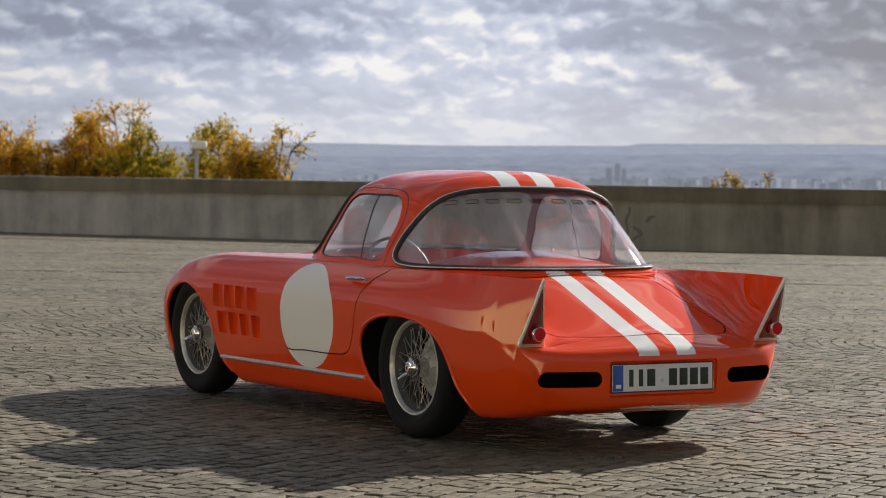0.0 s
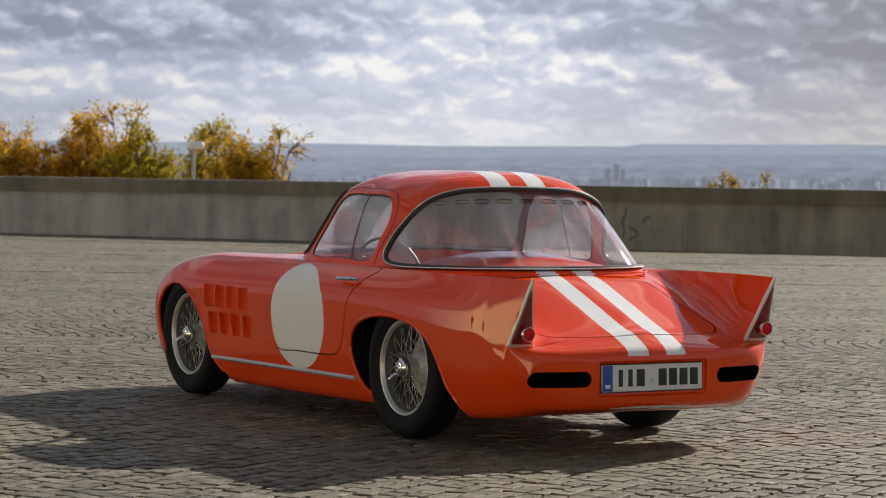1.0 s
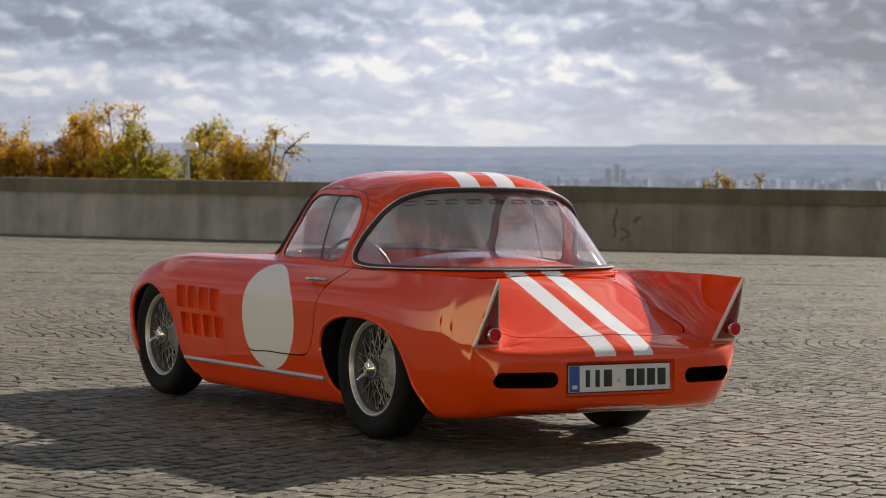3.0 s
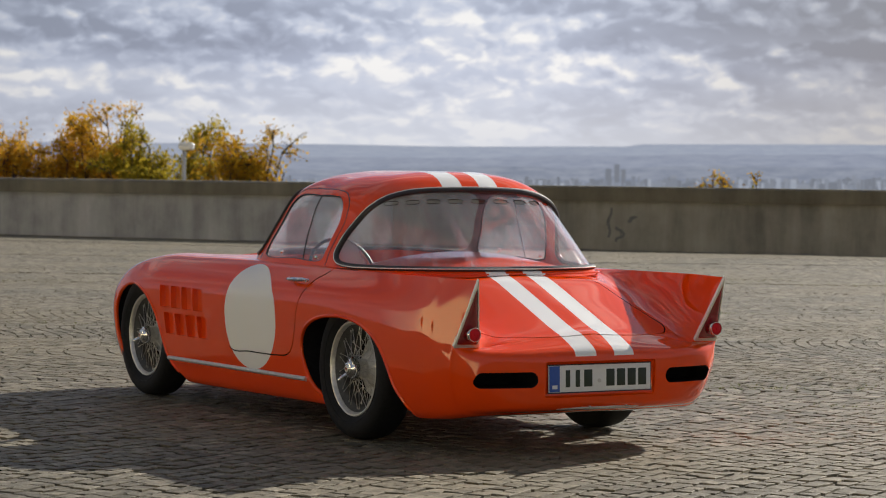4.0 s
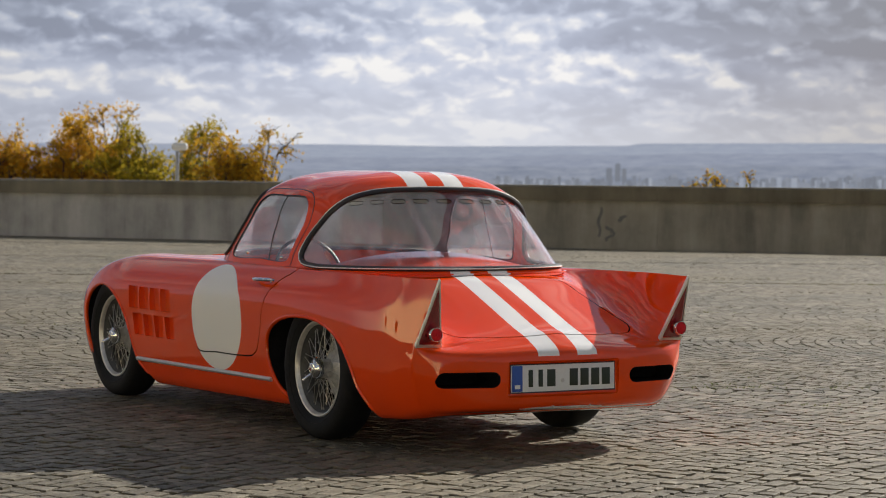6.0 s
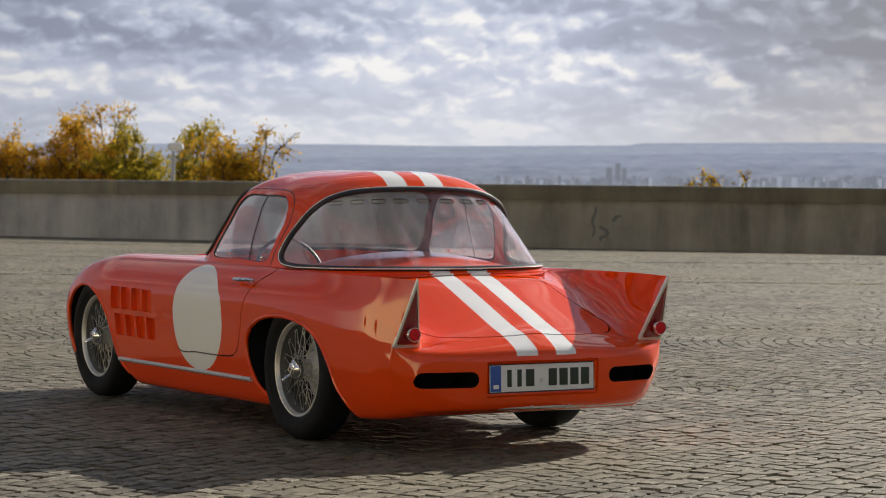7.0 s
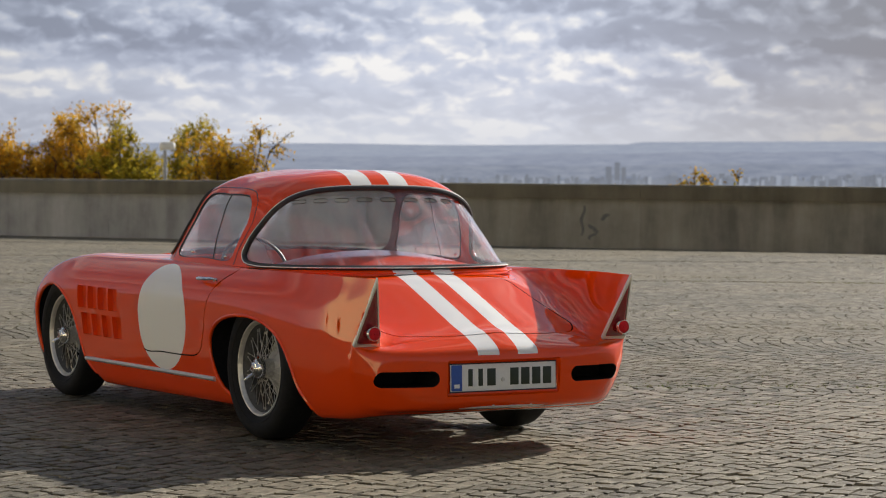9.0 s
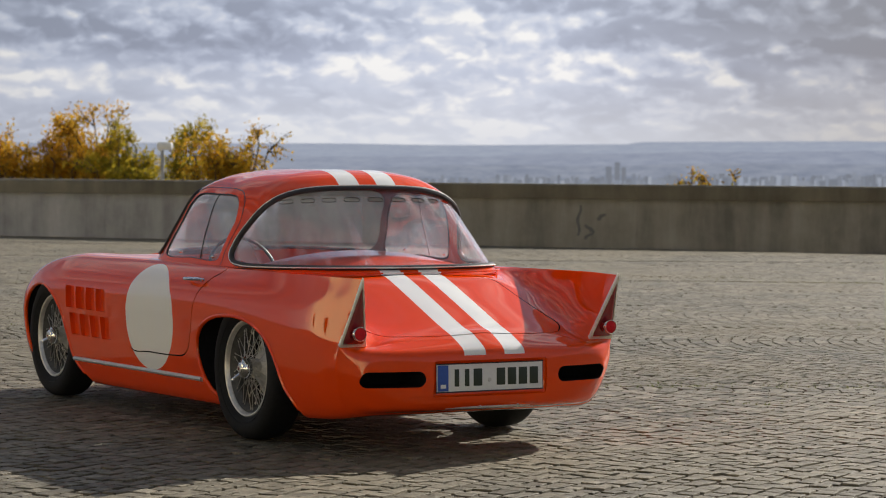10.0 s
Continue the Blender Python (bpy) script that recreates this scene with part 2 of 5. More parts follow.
def concrete_material(name, tone):
    """Old board-marked concrete with run-off streaks and lichen."""
    m, k = material(name)
    pos = k.node("ShaderNodeTexCoord").outputs["Object"]
    sx, sy, sz = k.node("ShaderNodeSeparateXYZ", {0: pos}).outputs
    streak = k.noise(k.node("ShaderNodeCombineXYZ", {0: k.math("MULTIPLY", sx, 2.6), 1: k.math("MULTIPLY", sy, 2.6), 2: k.math("MULTIPLY", sz, 0.35)}).outputs[0], 1.0, 5, 0.6)
    blot = k.noise(pos, 1.1, 6, 0.65)
    fine = k.noise(pos, 30.0, 4, 0.6)
    c = k.ramp(k.math("ADD", k.math("MULTIPLY", streak, 0.55), k.math("MULTIPLY", blot, 0.45)), (0.36, tuple(t * 0.55 for t in tone)), (0.5, tone), (0.64, tuple(t * 1.4 for t in tone)))
    c = k.mix(k.math("MULTIPLY", fine, 0.25), c, tuple(t * 0.7 for t in tone))
    finish(k, c, {"Roughness": 0.88, "Normal": k.bump(fine, 0.4, 0.01)})
    return m


def leaf_material(name, *tones):
    """Autumn leaves: each blade takes its own tone; light shines through."""
    m, k = material(name)
    each = k.node("ShaderNodeNewGeometry").outputs["Random Per Island"]
    c = k.ramp(each, *[(i / (len(tones) - 1), t) for i, t in enumerate(tones)])
    d = k.node("ShaderNodeBsdfDiffuse", {0: c})
    t = k.node("ShaderNodeBsdfTranslucent", {0: c})
    both = k.node("ShaderNodeMixShader", {0: 0.58, 1: d.outputs[0], 2: t.outputs[0]})
    k.node("ShaderNodeOutputMaterial", {0: both.outputs[0]})
    return m


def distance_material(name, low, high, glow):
    """Far land seen through miles of air, haze and daylight put into its glow."""
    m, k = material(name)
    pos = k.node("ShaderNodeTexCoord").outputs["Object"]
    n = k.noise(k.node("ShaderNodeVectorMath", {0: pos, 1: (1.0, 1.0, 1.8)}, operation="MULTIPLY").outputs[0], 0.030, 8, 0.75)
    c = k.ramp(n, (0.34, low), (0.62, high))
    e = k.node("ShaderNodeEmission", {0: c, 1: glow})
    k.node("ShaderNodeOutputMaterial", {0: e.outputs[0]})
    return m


PAINT = paint_material()
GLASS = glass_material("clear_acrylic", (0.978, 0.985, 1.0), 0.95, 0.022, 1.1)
SCREEN = glass_material("clear_windscreen", (0.975, 0.985, 1.0), 0.4, 0.012, 0.5)
CHROME = plain("chrome", (0.78, 0.78, 0.76), 0.12, 1.0, 0.05)
ALLOY = plain("dull_aluminium", (0.62, 0.61, 0.58), 0.36, 0.6, 0.12)
CREAM = plain("pale_lamp_frame", (0.80, 0.77, 0.68), 0.30, 0.6, 0.08)
# Grey of the wall's shadow, put on a flat strip.
WALL_SHADE = plain("wall_shade_grey", (0.095, 0.093, 0.088), 0.9, 0.0, 0.3, 3.0, **{"Specular IOR Level": 0.03})
RUBBER = plain("tyre_rubber", (0.010, 0.010, 0.011), 0.7, 0.0, 0.25, **{"Specular IOR Level": 0.2})
SEAL = plain("black_rubber_seal", (0.018, 0.018, 0.020), 0.45, 0.0, 0.2)
DARK = plain("dark_underseal", (0.010, 0.010, 0.011), 0.9, 0.0, 0.3, **{"Specular IOR Level": 0.08})
HEADLINER = plain("lilac_grey_headlining", (0.13, 0.115, 0.14), 0.8, 0.0, 0.15)
# Rim metal with the shade inside the wheel put into its colour.
WELL = plain("shaded_rim_steel", (0.07, 0.07, 0.068), 0.6, 0.2, 0.25)
STEEL = plain("drum_steel", (0.58, 0.57, 0.54), 0.45, 0.3, 0.2)
SPOKE = plain("spoke_steel", (0.50, 0.49, 0.46), 0.34, 0.8, 0.15)
LENS = plain("red_lens", (0.20, 0.005, 0.010), 0.08, 0.0, 0.1, **{"Coat Weight": 1.0, "Coat Roughness": 0.03})
REFLEX = plain("red_reflector", (0.62, 0.012, 0.02), 0.45, 0.0, 0.25, 400.0, **{"Specular IOR Level": 0.15})
PLATE = plain("plate_white", (0.72, 0.73, 0.72), 0.35, 0.0, 0.03)
PLATE_BLUE = plain("plate_blue", (0.03, 0.09, 0.38), 0.35, 0.0, 0.08)
PLATE_INK = plain("plate_ink", (0.02, 0.03, 0.015), 0.4, 0.0, 0.1)
CABIN_DARK = plain("dark_cabin_trim", (0.035, 0.032, 0.034), 0.95, 0.0, 0.3, 200.0, **{"Specular IOR Level": 0.1})
TRIM_RED = plain("interior_red", (0.60, 0.05, 0.014), 0.55, 0.0, 0.1)
SETTS = stone_material()
EARTH = earth_material()
CONCRETE = concrete_material("parapet_concrete", (0.360, 0.362, 0.366))
CONCRETE_BROWN = concrete_material("stained_concrete", (0.255, 0.242, 0.212))
COPING_BROWN = concrete_material("stained_coping", (0.150, 0.135, 0.100))
COPING = concrete_material("coping_concrete", (0.180, 0.166, 0.128))
BARK = plain("bark", (0.07, 0.055, 0.04), 0.9, 0.0, 0.3, 20.0)
LEAF_GOLD = leaf_material("golden_leaves", (0.46, 0.22, 0.015), (0.60, 0.38, 0.035), (0.40, 0.23, 0.025), (0.36, 0.31, 0.05))
LEAF_GREEN = leaf_material("turning_leaves", (0.28, 0.24, 0.03), (0.48, 0.36, 0.03), (0.20, 0.19, 0.03), (0.54, 0.36, 0.03))
LEAF_RUST = leaf_material("rusty_leaves", (0.60, 0.30, 0.025), (0.70, 0.43, 0.04), (0.42, 0.23, 0.03), (0.54, 0.40, 0.07))
WHITE_GLASS = plain("opal_lamp_cover", (0.78, 0.78, 0.74), 0.3)
POST_PAINT = plain("grey_post_paint", (0.35, 0.36, 0.36), 0.5, 0.2)


# ---- mesh helpers ----
def mesh_object(name, verts, faces, mat, smooth=True, parent=None, label="", angle=None):
    me = bpy.data.meshes.new(name)
    me.from_pydata([tuple(map(float, v)) for v in verts], [], [tuple(map(int, f)) for f in faces])
    me.materials.append(mat)
    me.polygons.foreach_set("use_smooth", [smooth] * len(me.polygons))
    if angle:
        me.set_sharp_from_angle(angle=radians(angle))
    me.update()
    ob = new(name, me)
    if parent:
        ob.parent = parent
    return tagged(ob, label)


def part(name, bm, mat, parent=None, label="", smooth=True, angle=35):
    me = bpy.data.meshes.new(name)
    bmesh.ops.recalc_face_normals(bm, faces=bm.faces)
    bm.to_mesh(me)
    bm.free()
    me.materials.append(mat)
    me.polygons.foreach_set("use_smooth", [smooth] * len(me.polygons))
    if smooth and angle:
        me.set_sharp_from_angle(angle=radians(angle))
    ob = new(name, me)
    if parent:
        ob.parent = parent
    return tagged(ob, label)


def thing(name, label, category, group="", kind="", at=None):
    ob = new(name)
    ob.empty_display_size = 0.2
    if at is not None:
        ob.matrix_basis = at
    return tagged(ob, label, category, group, kind)


def box(bm, lo, hi, bevel=0.0, m=None):
    lo, hi = Vector(lo), Vector(hi)
    made = bmesh.ops.create_cube(bm, size=1.0, matrix=Matrix.Translation((lo + hi) / 2) @ Matrix.Diagonal((*(hi - lo), 1)))
    vs = made["verts"]
    if bevel:
        es = list({e for v in vs for e in v.link_edges})
        out = bmesh.ops.bevel(bm, geom=vs + es, offset=bevel, segments=3, profile=0.5, affect="EDGES")
        vs = list(set(out["verts"]) | {v for v in vs if v.is_valid})
    if m is not None:
        bmesh.ops.transform(bm, matrix=m, verts=[v for v in vs if v.is_valid])
    return bm


def tube(bm, path, radius, sides=8, closed=False, flat=1.0, up=None):
    """A round rod along a path; radius may be one number or one for each point."""
    path = [Vector(p) for p in path]
    n = len(path)
    radii = radius if hasattr(radius, "__len__") else [radius] * n
    rings, ref = [], None
    for i, p in enumerate(path):
        a = path[i - 1] if (i or closed) else p
        b = path[(i + 1) % n] if (i < n - 1 or closed) else p
        d = (b - a).normalized()
        if ref is None:
            ref = Vector(up) if up else (Vector((0, 0, 1)) if abs(d.z) < 0.9 else Vector((1, 0, 0)))
        side = d.cross(ref).normalized()
        ref = side.cross(d).normalized()
        rings.append([bm.verts.new(p + (side * math.cos(w) * radii[i] + ref * math.sin(w) * radii[i] * flat)) for w in (2 * math.pi * j / sides for j in range(sides))])
    for i in range(n if closed else n - 1):
        r, s = rings[i], rings[(i + 1) % n]
        for j in range(sides):
            bm.faces.new((r[j], r[(j + 1) % sides], s[(j + 1) % sides], s[j]))
    if not closed:
        bm.faces.new(rings[0][::-1])
        bm.faces.new(rings[-1])
    return bm


def lathe(bm, profile, steps=48, m=None):
    """Spins (radius, along) pairs about the x axis; the profile is closed on itself."""
    rings = [[bm.verts.new((a, r * math.cos(w), r * math.sin(w))) for r, a in profile] for w in (2 * math.pi * i / steps for i in range(steps))]
    n = len(profile)
    for i in range(steps):
        p, q = rings[i], rings[(i + 1) % steps]
        for j in range(n):
            bm.faces.new((p[j], p[(j + 1) % n], q[(j + 1) % n], q[j]))
    if m is not None:
        bmesh.ops.transform(bm, matrix=m, verts=bm.verts)
    return bm


def smooth_loop(points, steps=72, sharp=()):
    """A closed smooth curve through plan points."""
    p = np.array(points, float)
    q = np.vstack([p[-2:], p, p[:3]])
    k = np.concatenate([[0], np.cumsum(np.linalg.norm(np.diff(q, axis=0), axis=1) ** 0.6)])
    s = np.zeros(len(q))
    for i in sharp:
        s[i + 2] = 1
    return spline(k, q, np.linspace(k[2], k[2 + len(p)], steps, endpoint=False), s)


def prism(bm, outline, axis, a, b):
    """A solid over a flat outline, from a to b along the axis."""
    put = {"x": lambda u, v, w: (w, u, v), "y": lambda u, v, w: (u, w, v), "z": lambda u, v, w: (u, v, w)}[axis]
    lo = [bm.verts.new(put(u, v, a)) for u, v in outline]
    hi = [bm.verts.new(put(u, v, b)) for u, v in outline]
    n = len(lo)
    for i in range(n):
        bm.faces.new((lo[i], lo[(i + 1) % n], hi[(i + 1) % n], hi[i]))
    bm.faces.new(lo[::-1])
    bm.faces.new(hi)
    return bm


def cut(ob, bm, operation, mat):
    """Cuts ob by the solid in bm for good; cut faces take mat."""
    bmesh.ops.recalc_face_normals(bm, faces=bm.faces)
    me = bpy.data.meshes.new("cutter")
    bm.to_mesh(me)
    bm.free()
    me.materials.append(mat)
    tool = new("cutter", me)
    mod = ob.modifiers.new("cut", "BOOLEAN")
    mod.object, mod.operation, mod.solver, mod.material_mode = tool, operation, "EXACT", "TRANSFER"
    bpy.context.view_layer.update()
    deps = bpy.context.evaluated_depsgraph_get()
    done = bpy.data.meshes.new_from_object(ob.evaluated_get(deps))
    ob.modifiers.clear()
    ob.data = done
    done.polygons.foreach_set("use_smooth", [True] * len(done.polygons))
    done.set_sharp_from_angle(angle=radians(32))
    bpy.data.objects.remove(tool)
    return ob


# ---- car surfaces ----
# Half sections of the coachwork, front to tail: ten points each from the underside's middle round the flank to the middle of the top.
BODY_ROWS = [
    [(0, 2.930, .405), (.34, 2.915, .405), (.50, 2.885, .410), (.56, 2.865, .415), (.585, 2.855, .42), (.58, 2.857, .425), (.55, 2.868, .43), (.48, 2.89, .435), (.32, 2.917, .435), (0, 2.93, .435)],
    [(0, 2.87, .27), (.38, 2.85, .27), (.54, 2.81, .28), (.60, 2.795, .33), (.632, 2.79, .43), (.622, 2.795, .505), (.575, 2.81, .555), (.47, 2.83, .565), (.3, 2.865, .555), (0, 2.885, .55)],
    [(0, 2.70, .16), (.45, 2.69, .16), (.62, 2.68, .17), (.67, 2.67, .25), (.695, 2.67, .42), (.675, 2.67, .545), (.61, 2.68, .625), (.5, 2.69, .645), (.3, 2.70, .64), (0, 2.70, .64)],
    [(0, 2.48, .13), (.45, 2.48, .13), (.65, 2.48, .13), (.705, 2.48, .22), (.722, 2.48, .42), (.708, 2.48, .57), (.635, 2.48, .675), (.52, 2.48, .700), (.3, 2.48, .69), (0, 2.48, .69)],
    [(0, 2.2, .12), (.45, 2.2, .12), (.66, 2.2, .115), (.706, 2.2, .22), (.729, 2.2, .45), (.722, 2.2, .60), (.638, 2.2, .713), (.54, 2.2, .738), (.3, 2.2, .722), (0, 2.2, .722)],
    [(0, 1.85, .12), (.45, 1.85, .12), (.655, 1.85, .108), (.706, 1.85, .22), (.729, 1.85, .46), (.721, 1.85, .61), (.636, 1.85, .724), (.54, 1.85, .746), (.3, 1.85, .742), (0, 1.85, .748)],
    [(0, 1.4, .12), (.45, 1.4, .12), (.655, 1.4, .112), (.704, 1.4, .22), (.728, 1.4, .47), (.720, 1.4, .62), (.634, 1.4, .733), (.55, 1.4, .752), (.3, 1.4, .765), (0, 1.4, .775)],
    [(0, 1.0, .125), (.45, 1.0, .125), (.655, 1.0, .118), (.704, 1.0, .22), (.728, 1.0, .47), (.719, 1.0, .63), (.634, 1.0, .738), (.56, 1.0, .752), (.35, 1.0, .765), (0, 1.0, .77)],
    [(0, .45, .13), (.45, .45, .13), (.655, .45, .126), (.705, .45, .22), (.729, .45, .47), (.720, .45, .635), (.641, .45, .742), (.56, .45, .746), (.35, .45, .748), (0, .45, .75)],
    [(0, .1, .13), (.45, .1, .13), (.655, .1, .13), (.708, .1, .23), (.731, .1, .47), (.720, .1, .635), (.653, .1, .744), (.575, .1, .735), (.40, .1, .743), (0, .1, .748)],
    [(0, -.19, .135), (.45, -.19, .135), (.655, -.19, .135), (.704, -.19, .23), (.727, -.19, .45), (.715, -.19, .63), (.664, -.19, .746), (.585, -.19, .685), (.40, -.19, .714), (0, -.19, .735)],
    [(0, -.434, .145), (.45, -.434, .145), (.645, -.434, .145), (.694, -.434, .23), (.717, -.434, .42), (.705, -.434, .62), (.672, -.434, .748), (.575, -.434, .572), (.40, -.434, .624), (0, -.434, .662)],
    [(0, -.617, .155), (.44, -.617, .155), (.628, -.617, .16), (.680, -.617, .235), (.703, -.617, .40), (.693, -.617, .60), (.673, -.617, .749), (.566, -.617, .506), (.41, -.617, .547), (0, -.617, .587)],
    [(0, -.77, .175), (.42, -.76, .175), (.60, -.73, .185), (.652, -.73, .248), (.684, -.745, .37), (.657, -.832, .60), (.631, -.894, .748), (.560, -.785, .472), (.41, -.775, .487), (0, -.773, .520)],
    [(0, -.80, .185), (.42, -.79, .185), (.588, -.755, .195), (.64, -.755, .252), (.678, -.768, .37), (.674, -.782, .466), (.62, -.784, .464), (.556, -.79, .462), (.41, -.80, .474), (0, -.805, .508)],
    [(0, -.87, .207), (.4, -.855, .207), (.545, -.815, .217), (.60, -.803, .265), (.645, -.80, .36), (.638, -.808, .43), (.60, -.826, .442), (.52, -.856, .442), (.35, -.88, .446), (0, -.897, .452)],
    [(0, -.897, .25), (.38, -.878, .25), (.5, -.85, .255), (.575, -.832, .29), (.613, -.826, .345), (.602, -.833, .39), (.575, -.845, .405), (.5, -.868, .408), (.34, -.893, .41), (0, -.912, .412)],
    [(0, -.912, .32), (.34, -.892, .32), (.5, -.865, .32), (.57, -.846, .323), (.598, -.838, .333), (.592, -.84, .34), (.57, -.846, .345), (.5, -.865, .345), (.34, -.892, .345), (0, -.914, .345)],
]
FIN_CREASE = [0, 0, 0, 0, 0, 0, 0, 0, .15, .6, 1, 1, 1, 1, .3, 0, 0, 0]
LAMP_BREAK = {13: [0, 0, 0, 0, 0, 0, 1, 1, 1, 0, 0], 14: [0, 0, 0, 0, 0, 0, 1, 1, .6, 0, 0]}


def slopes(knots, pts, sharp):
    """One-sided and shared tangents of a spline through pts; sharp, 0 to 1, breaks it at a knot."""
    n = len(knots)
    d = (pts[1:] - pts[:-1]) / (knots[1:] - knots[:-1])[:, None]
    into, out = np.empty_like(pts), np.empty_like(pts)
    for i in range(n):
        if i == 0 or i == n - 1:
            m = d[0] if i == 0 else d[-1]
            into[i], out[i] = m, m
            continue
        a, b = knots[i] - knots[i - 1], knots[i + 1] - knots[i]
        m = (d[i - 1] * b + d[i] * a) / (a + b)
        into[i] = m * (1 - sharp[i]) + d[i - 1] * sharp[i]
        out[i] = m * (1 - sharp[i]) + d[i] * sharp[i]
    return into, out


def spline(knots, pts, where, sharp=None):
    knots, pts = np.asarray(knots, float), np.asarray(pts, float)
    sharp = np.zeros(len(knots)) if sharp is None else sharp
    into, out = slopes(knots, pts, sharp)
    where = np.asarray(where, float)
    i = np.clip(np.searchsorted(knots, where, side="right") - 1, 0, len(knots) - 2)
    h = (knots[i + 1] - knots[i])[:, None]
    s = ((where - knots[i]) / (knots[i + 1] - knots[i]))[:, None]
    return ((2 * s**3 - 3 * s**2 + 1) * pts[i] + (s**3 - 2 * s**2 + s) * h * out[i]
            + (3 * s**2 - 2 * s**3) * pts[i + 1] + (s**3 - s**2) * h * into[i + 1])


def chord(pts):
    pts = np.asarray(pts, float)
    return np.concatenate([[0], np.cumsum(np.sqrt(np.linalg.norm(np.diff(pts, axis=0), axis=1)) + 1e-4)])


def body_rows():
    """The sections with one more point each, between the widest point and the upper flank."""
    out = []
    for i, r in enumerate(np.array(BODY_ROWS, float)):
        k = chord(r)
        extra = spline(k, r, [k[4] * 0.55 + k[5] * 0.45])[0]
        if i == 13:
            extra = np.array((.680, -.762, .452))
        if i == 14:
            extra = np.array((.677, -.776, .438))
        out.append(np.vstack([r[:5], extra, r[5:]]))
    return np.array(out)


def body_grid(along=11, round_=9):
    """Points of one half of the coachwork (x positive), rows from nose to tail."""
    rows = body_rows()
    n, m = rows.shape[:2]
    knots = np.concatenate([[0], np.cumsum(np.sqrt(np.linalg.norm(np.diff(rows, axis=0), axis=2)).mean(axis=1))])
    where = np.concatenate([np.linspace(knots[i], knots[i + 1], along, endpoint=False) for i in range(n - 1)] + [[knots[-1]]])
    cols = []
    for j in range(m):
        sharp = np.zeros(n)
        for i, flags in LAMP_BREAK.items():
            sharp[i] = flags[j]
        cols.append(spline(knots, rows[:, j], where, sharp))
    cols = np.stack(cols, axis=1)
    crease = np.interp(where, knots, FIN_CREASE)
    out = []
    for r, c in zip(cols, crease):
        k = chord(r)
        w = np.concatenate([np.linspace(k[j], k[j + 1], round_, endpoint=False) for j in range(m - 1)] + [[k[-1]]])
        sharp = np.zeros(m)
        sharp[7] = c
        q = spline(k, r, w, sharp)
        q[0, 0] = q[-1, 0] = 0
        out.append(q)
    return faired(np.array(out), along, round_, crease)


def faired(g, along, round_, crease):
    """Takes short ripples out of the skin and leaves its creases and ends where they are."""
    n, m = g.shape[:2]
    rows, cols = np.arange(n), np.arange(m)
    hold = np.ones((n, m))
    hold[[0, n - 1]] = 0
    hold[crease > 0.2, 7 * round_] = 0
    hold[13 * along:14 * along + 1, 6 * round_:9 * round_] = 0
    hold *= np.interp(rows, [12.2 * along, 13 * along, n - 1], [1, 0.12, 0.12])[:, None]
    hold *= np.interp(cols, [1.5 * round_, 3 * round_], [0, 1])[None]
    for _ in range(140):
        for f in (0.5, -0.51):
            side = np.concatenate([g[:, 1:2] * (-1, 1, 1), g, g[:, -2:-1] * (-1, 1, 1)], axis=1)
            lap = (side[:, :-2] + side[:, 2:]) / 2 - g
            long = np.zeros_like(g)
            long[1:-1] = (g[:-2] + g[2:]) / 2 - g[1:-1]
            g = g + f * 0.5 * (lap + long) * hold[:, :, None]
    deck = np.interp(cols, [7 * round_, 7.5 * round_], [0, 1])[None] * np.interp(rows, [10.2 * along, 10.9 * along, 12.7 * along, 13 * along], [0, 1, 1, 0])[:, None]
    for _ in range(90):
        side = np.concatenate([g, g[:, -2:-1] * (-1, 1, 1)], axis=1)
        lap = np.zeros_like(g)
        lap[1:-1, 1:] = (side[1:-1, :-2] + side[1:-1, 2:] + g[:-2, 1:] + g[2:, 1:]) / 4 - g[1:-1, 1:]
        g = g + 0.5 * lap * deck[:, :, None]
    tail = np.interp(cols, [3 * round_, 4 * round_, 9 * round_, 9.6 * round_], [0, 1, 1, 0])[None] * np.interp(rows, [14 * along, 14.6 * along, 16.4 * along, 16.9 * along], [0, 1, 1, 0])[:, None]
    for _ in range(45):
        lap = np.zeros_like(g)
        lap[1:-1, 1:-1] = (g[1:-1, :-2] + g[1:-1, 2:] + g[:-2, 1:-1] + g[2:, 1:-1]) / 4 - g[1:-1, 1:-1]
        g = g + 0.5 * lap * tail[:, :, None]
    return g


# The cabin: belt and roof edge, from the windscreen's middle round one side to the rear window's middle.
BELT = [(0, 1.40, .772), (.30, 1.37, .768), (.51, 1.315, .758), (.602, 1.15, .745), (.624, .85, .742), (.626, .58, .742), (.612, .34, .744), (.592, .095, .744), (.495, -.085, .744), (.27, -.17, .743), (0, -.185, .742)]
EDGE = [(0, 1.03, 1.125), (.26, 1.005, 1.120), (.42, .955, 1.106), (.492, .89, 1.097), (.502, .70, 1.093), (.510, .55, 1.091), (.495, .425, 1.086), (.435, .29, 1.094), (.31, .22, 1.105), (.17, .195, 1.111), (0, .188, 1.113)]
CROWN = [.78, .77, .75, .70, .62, .56, .51, .47, .45, .44, .44]


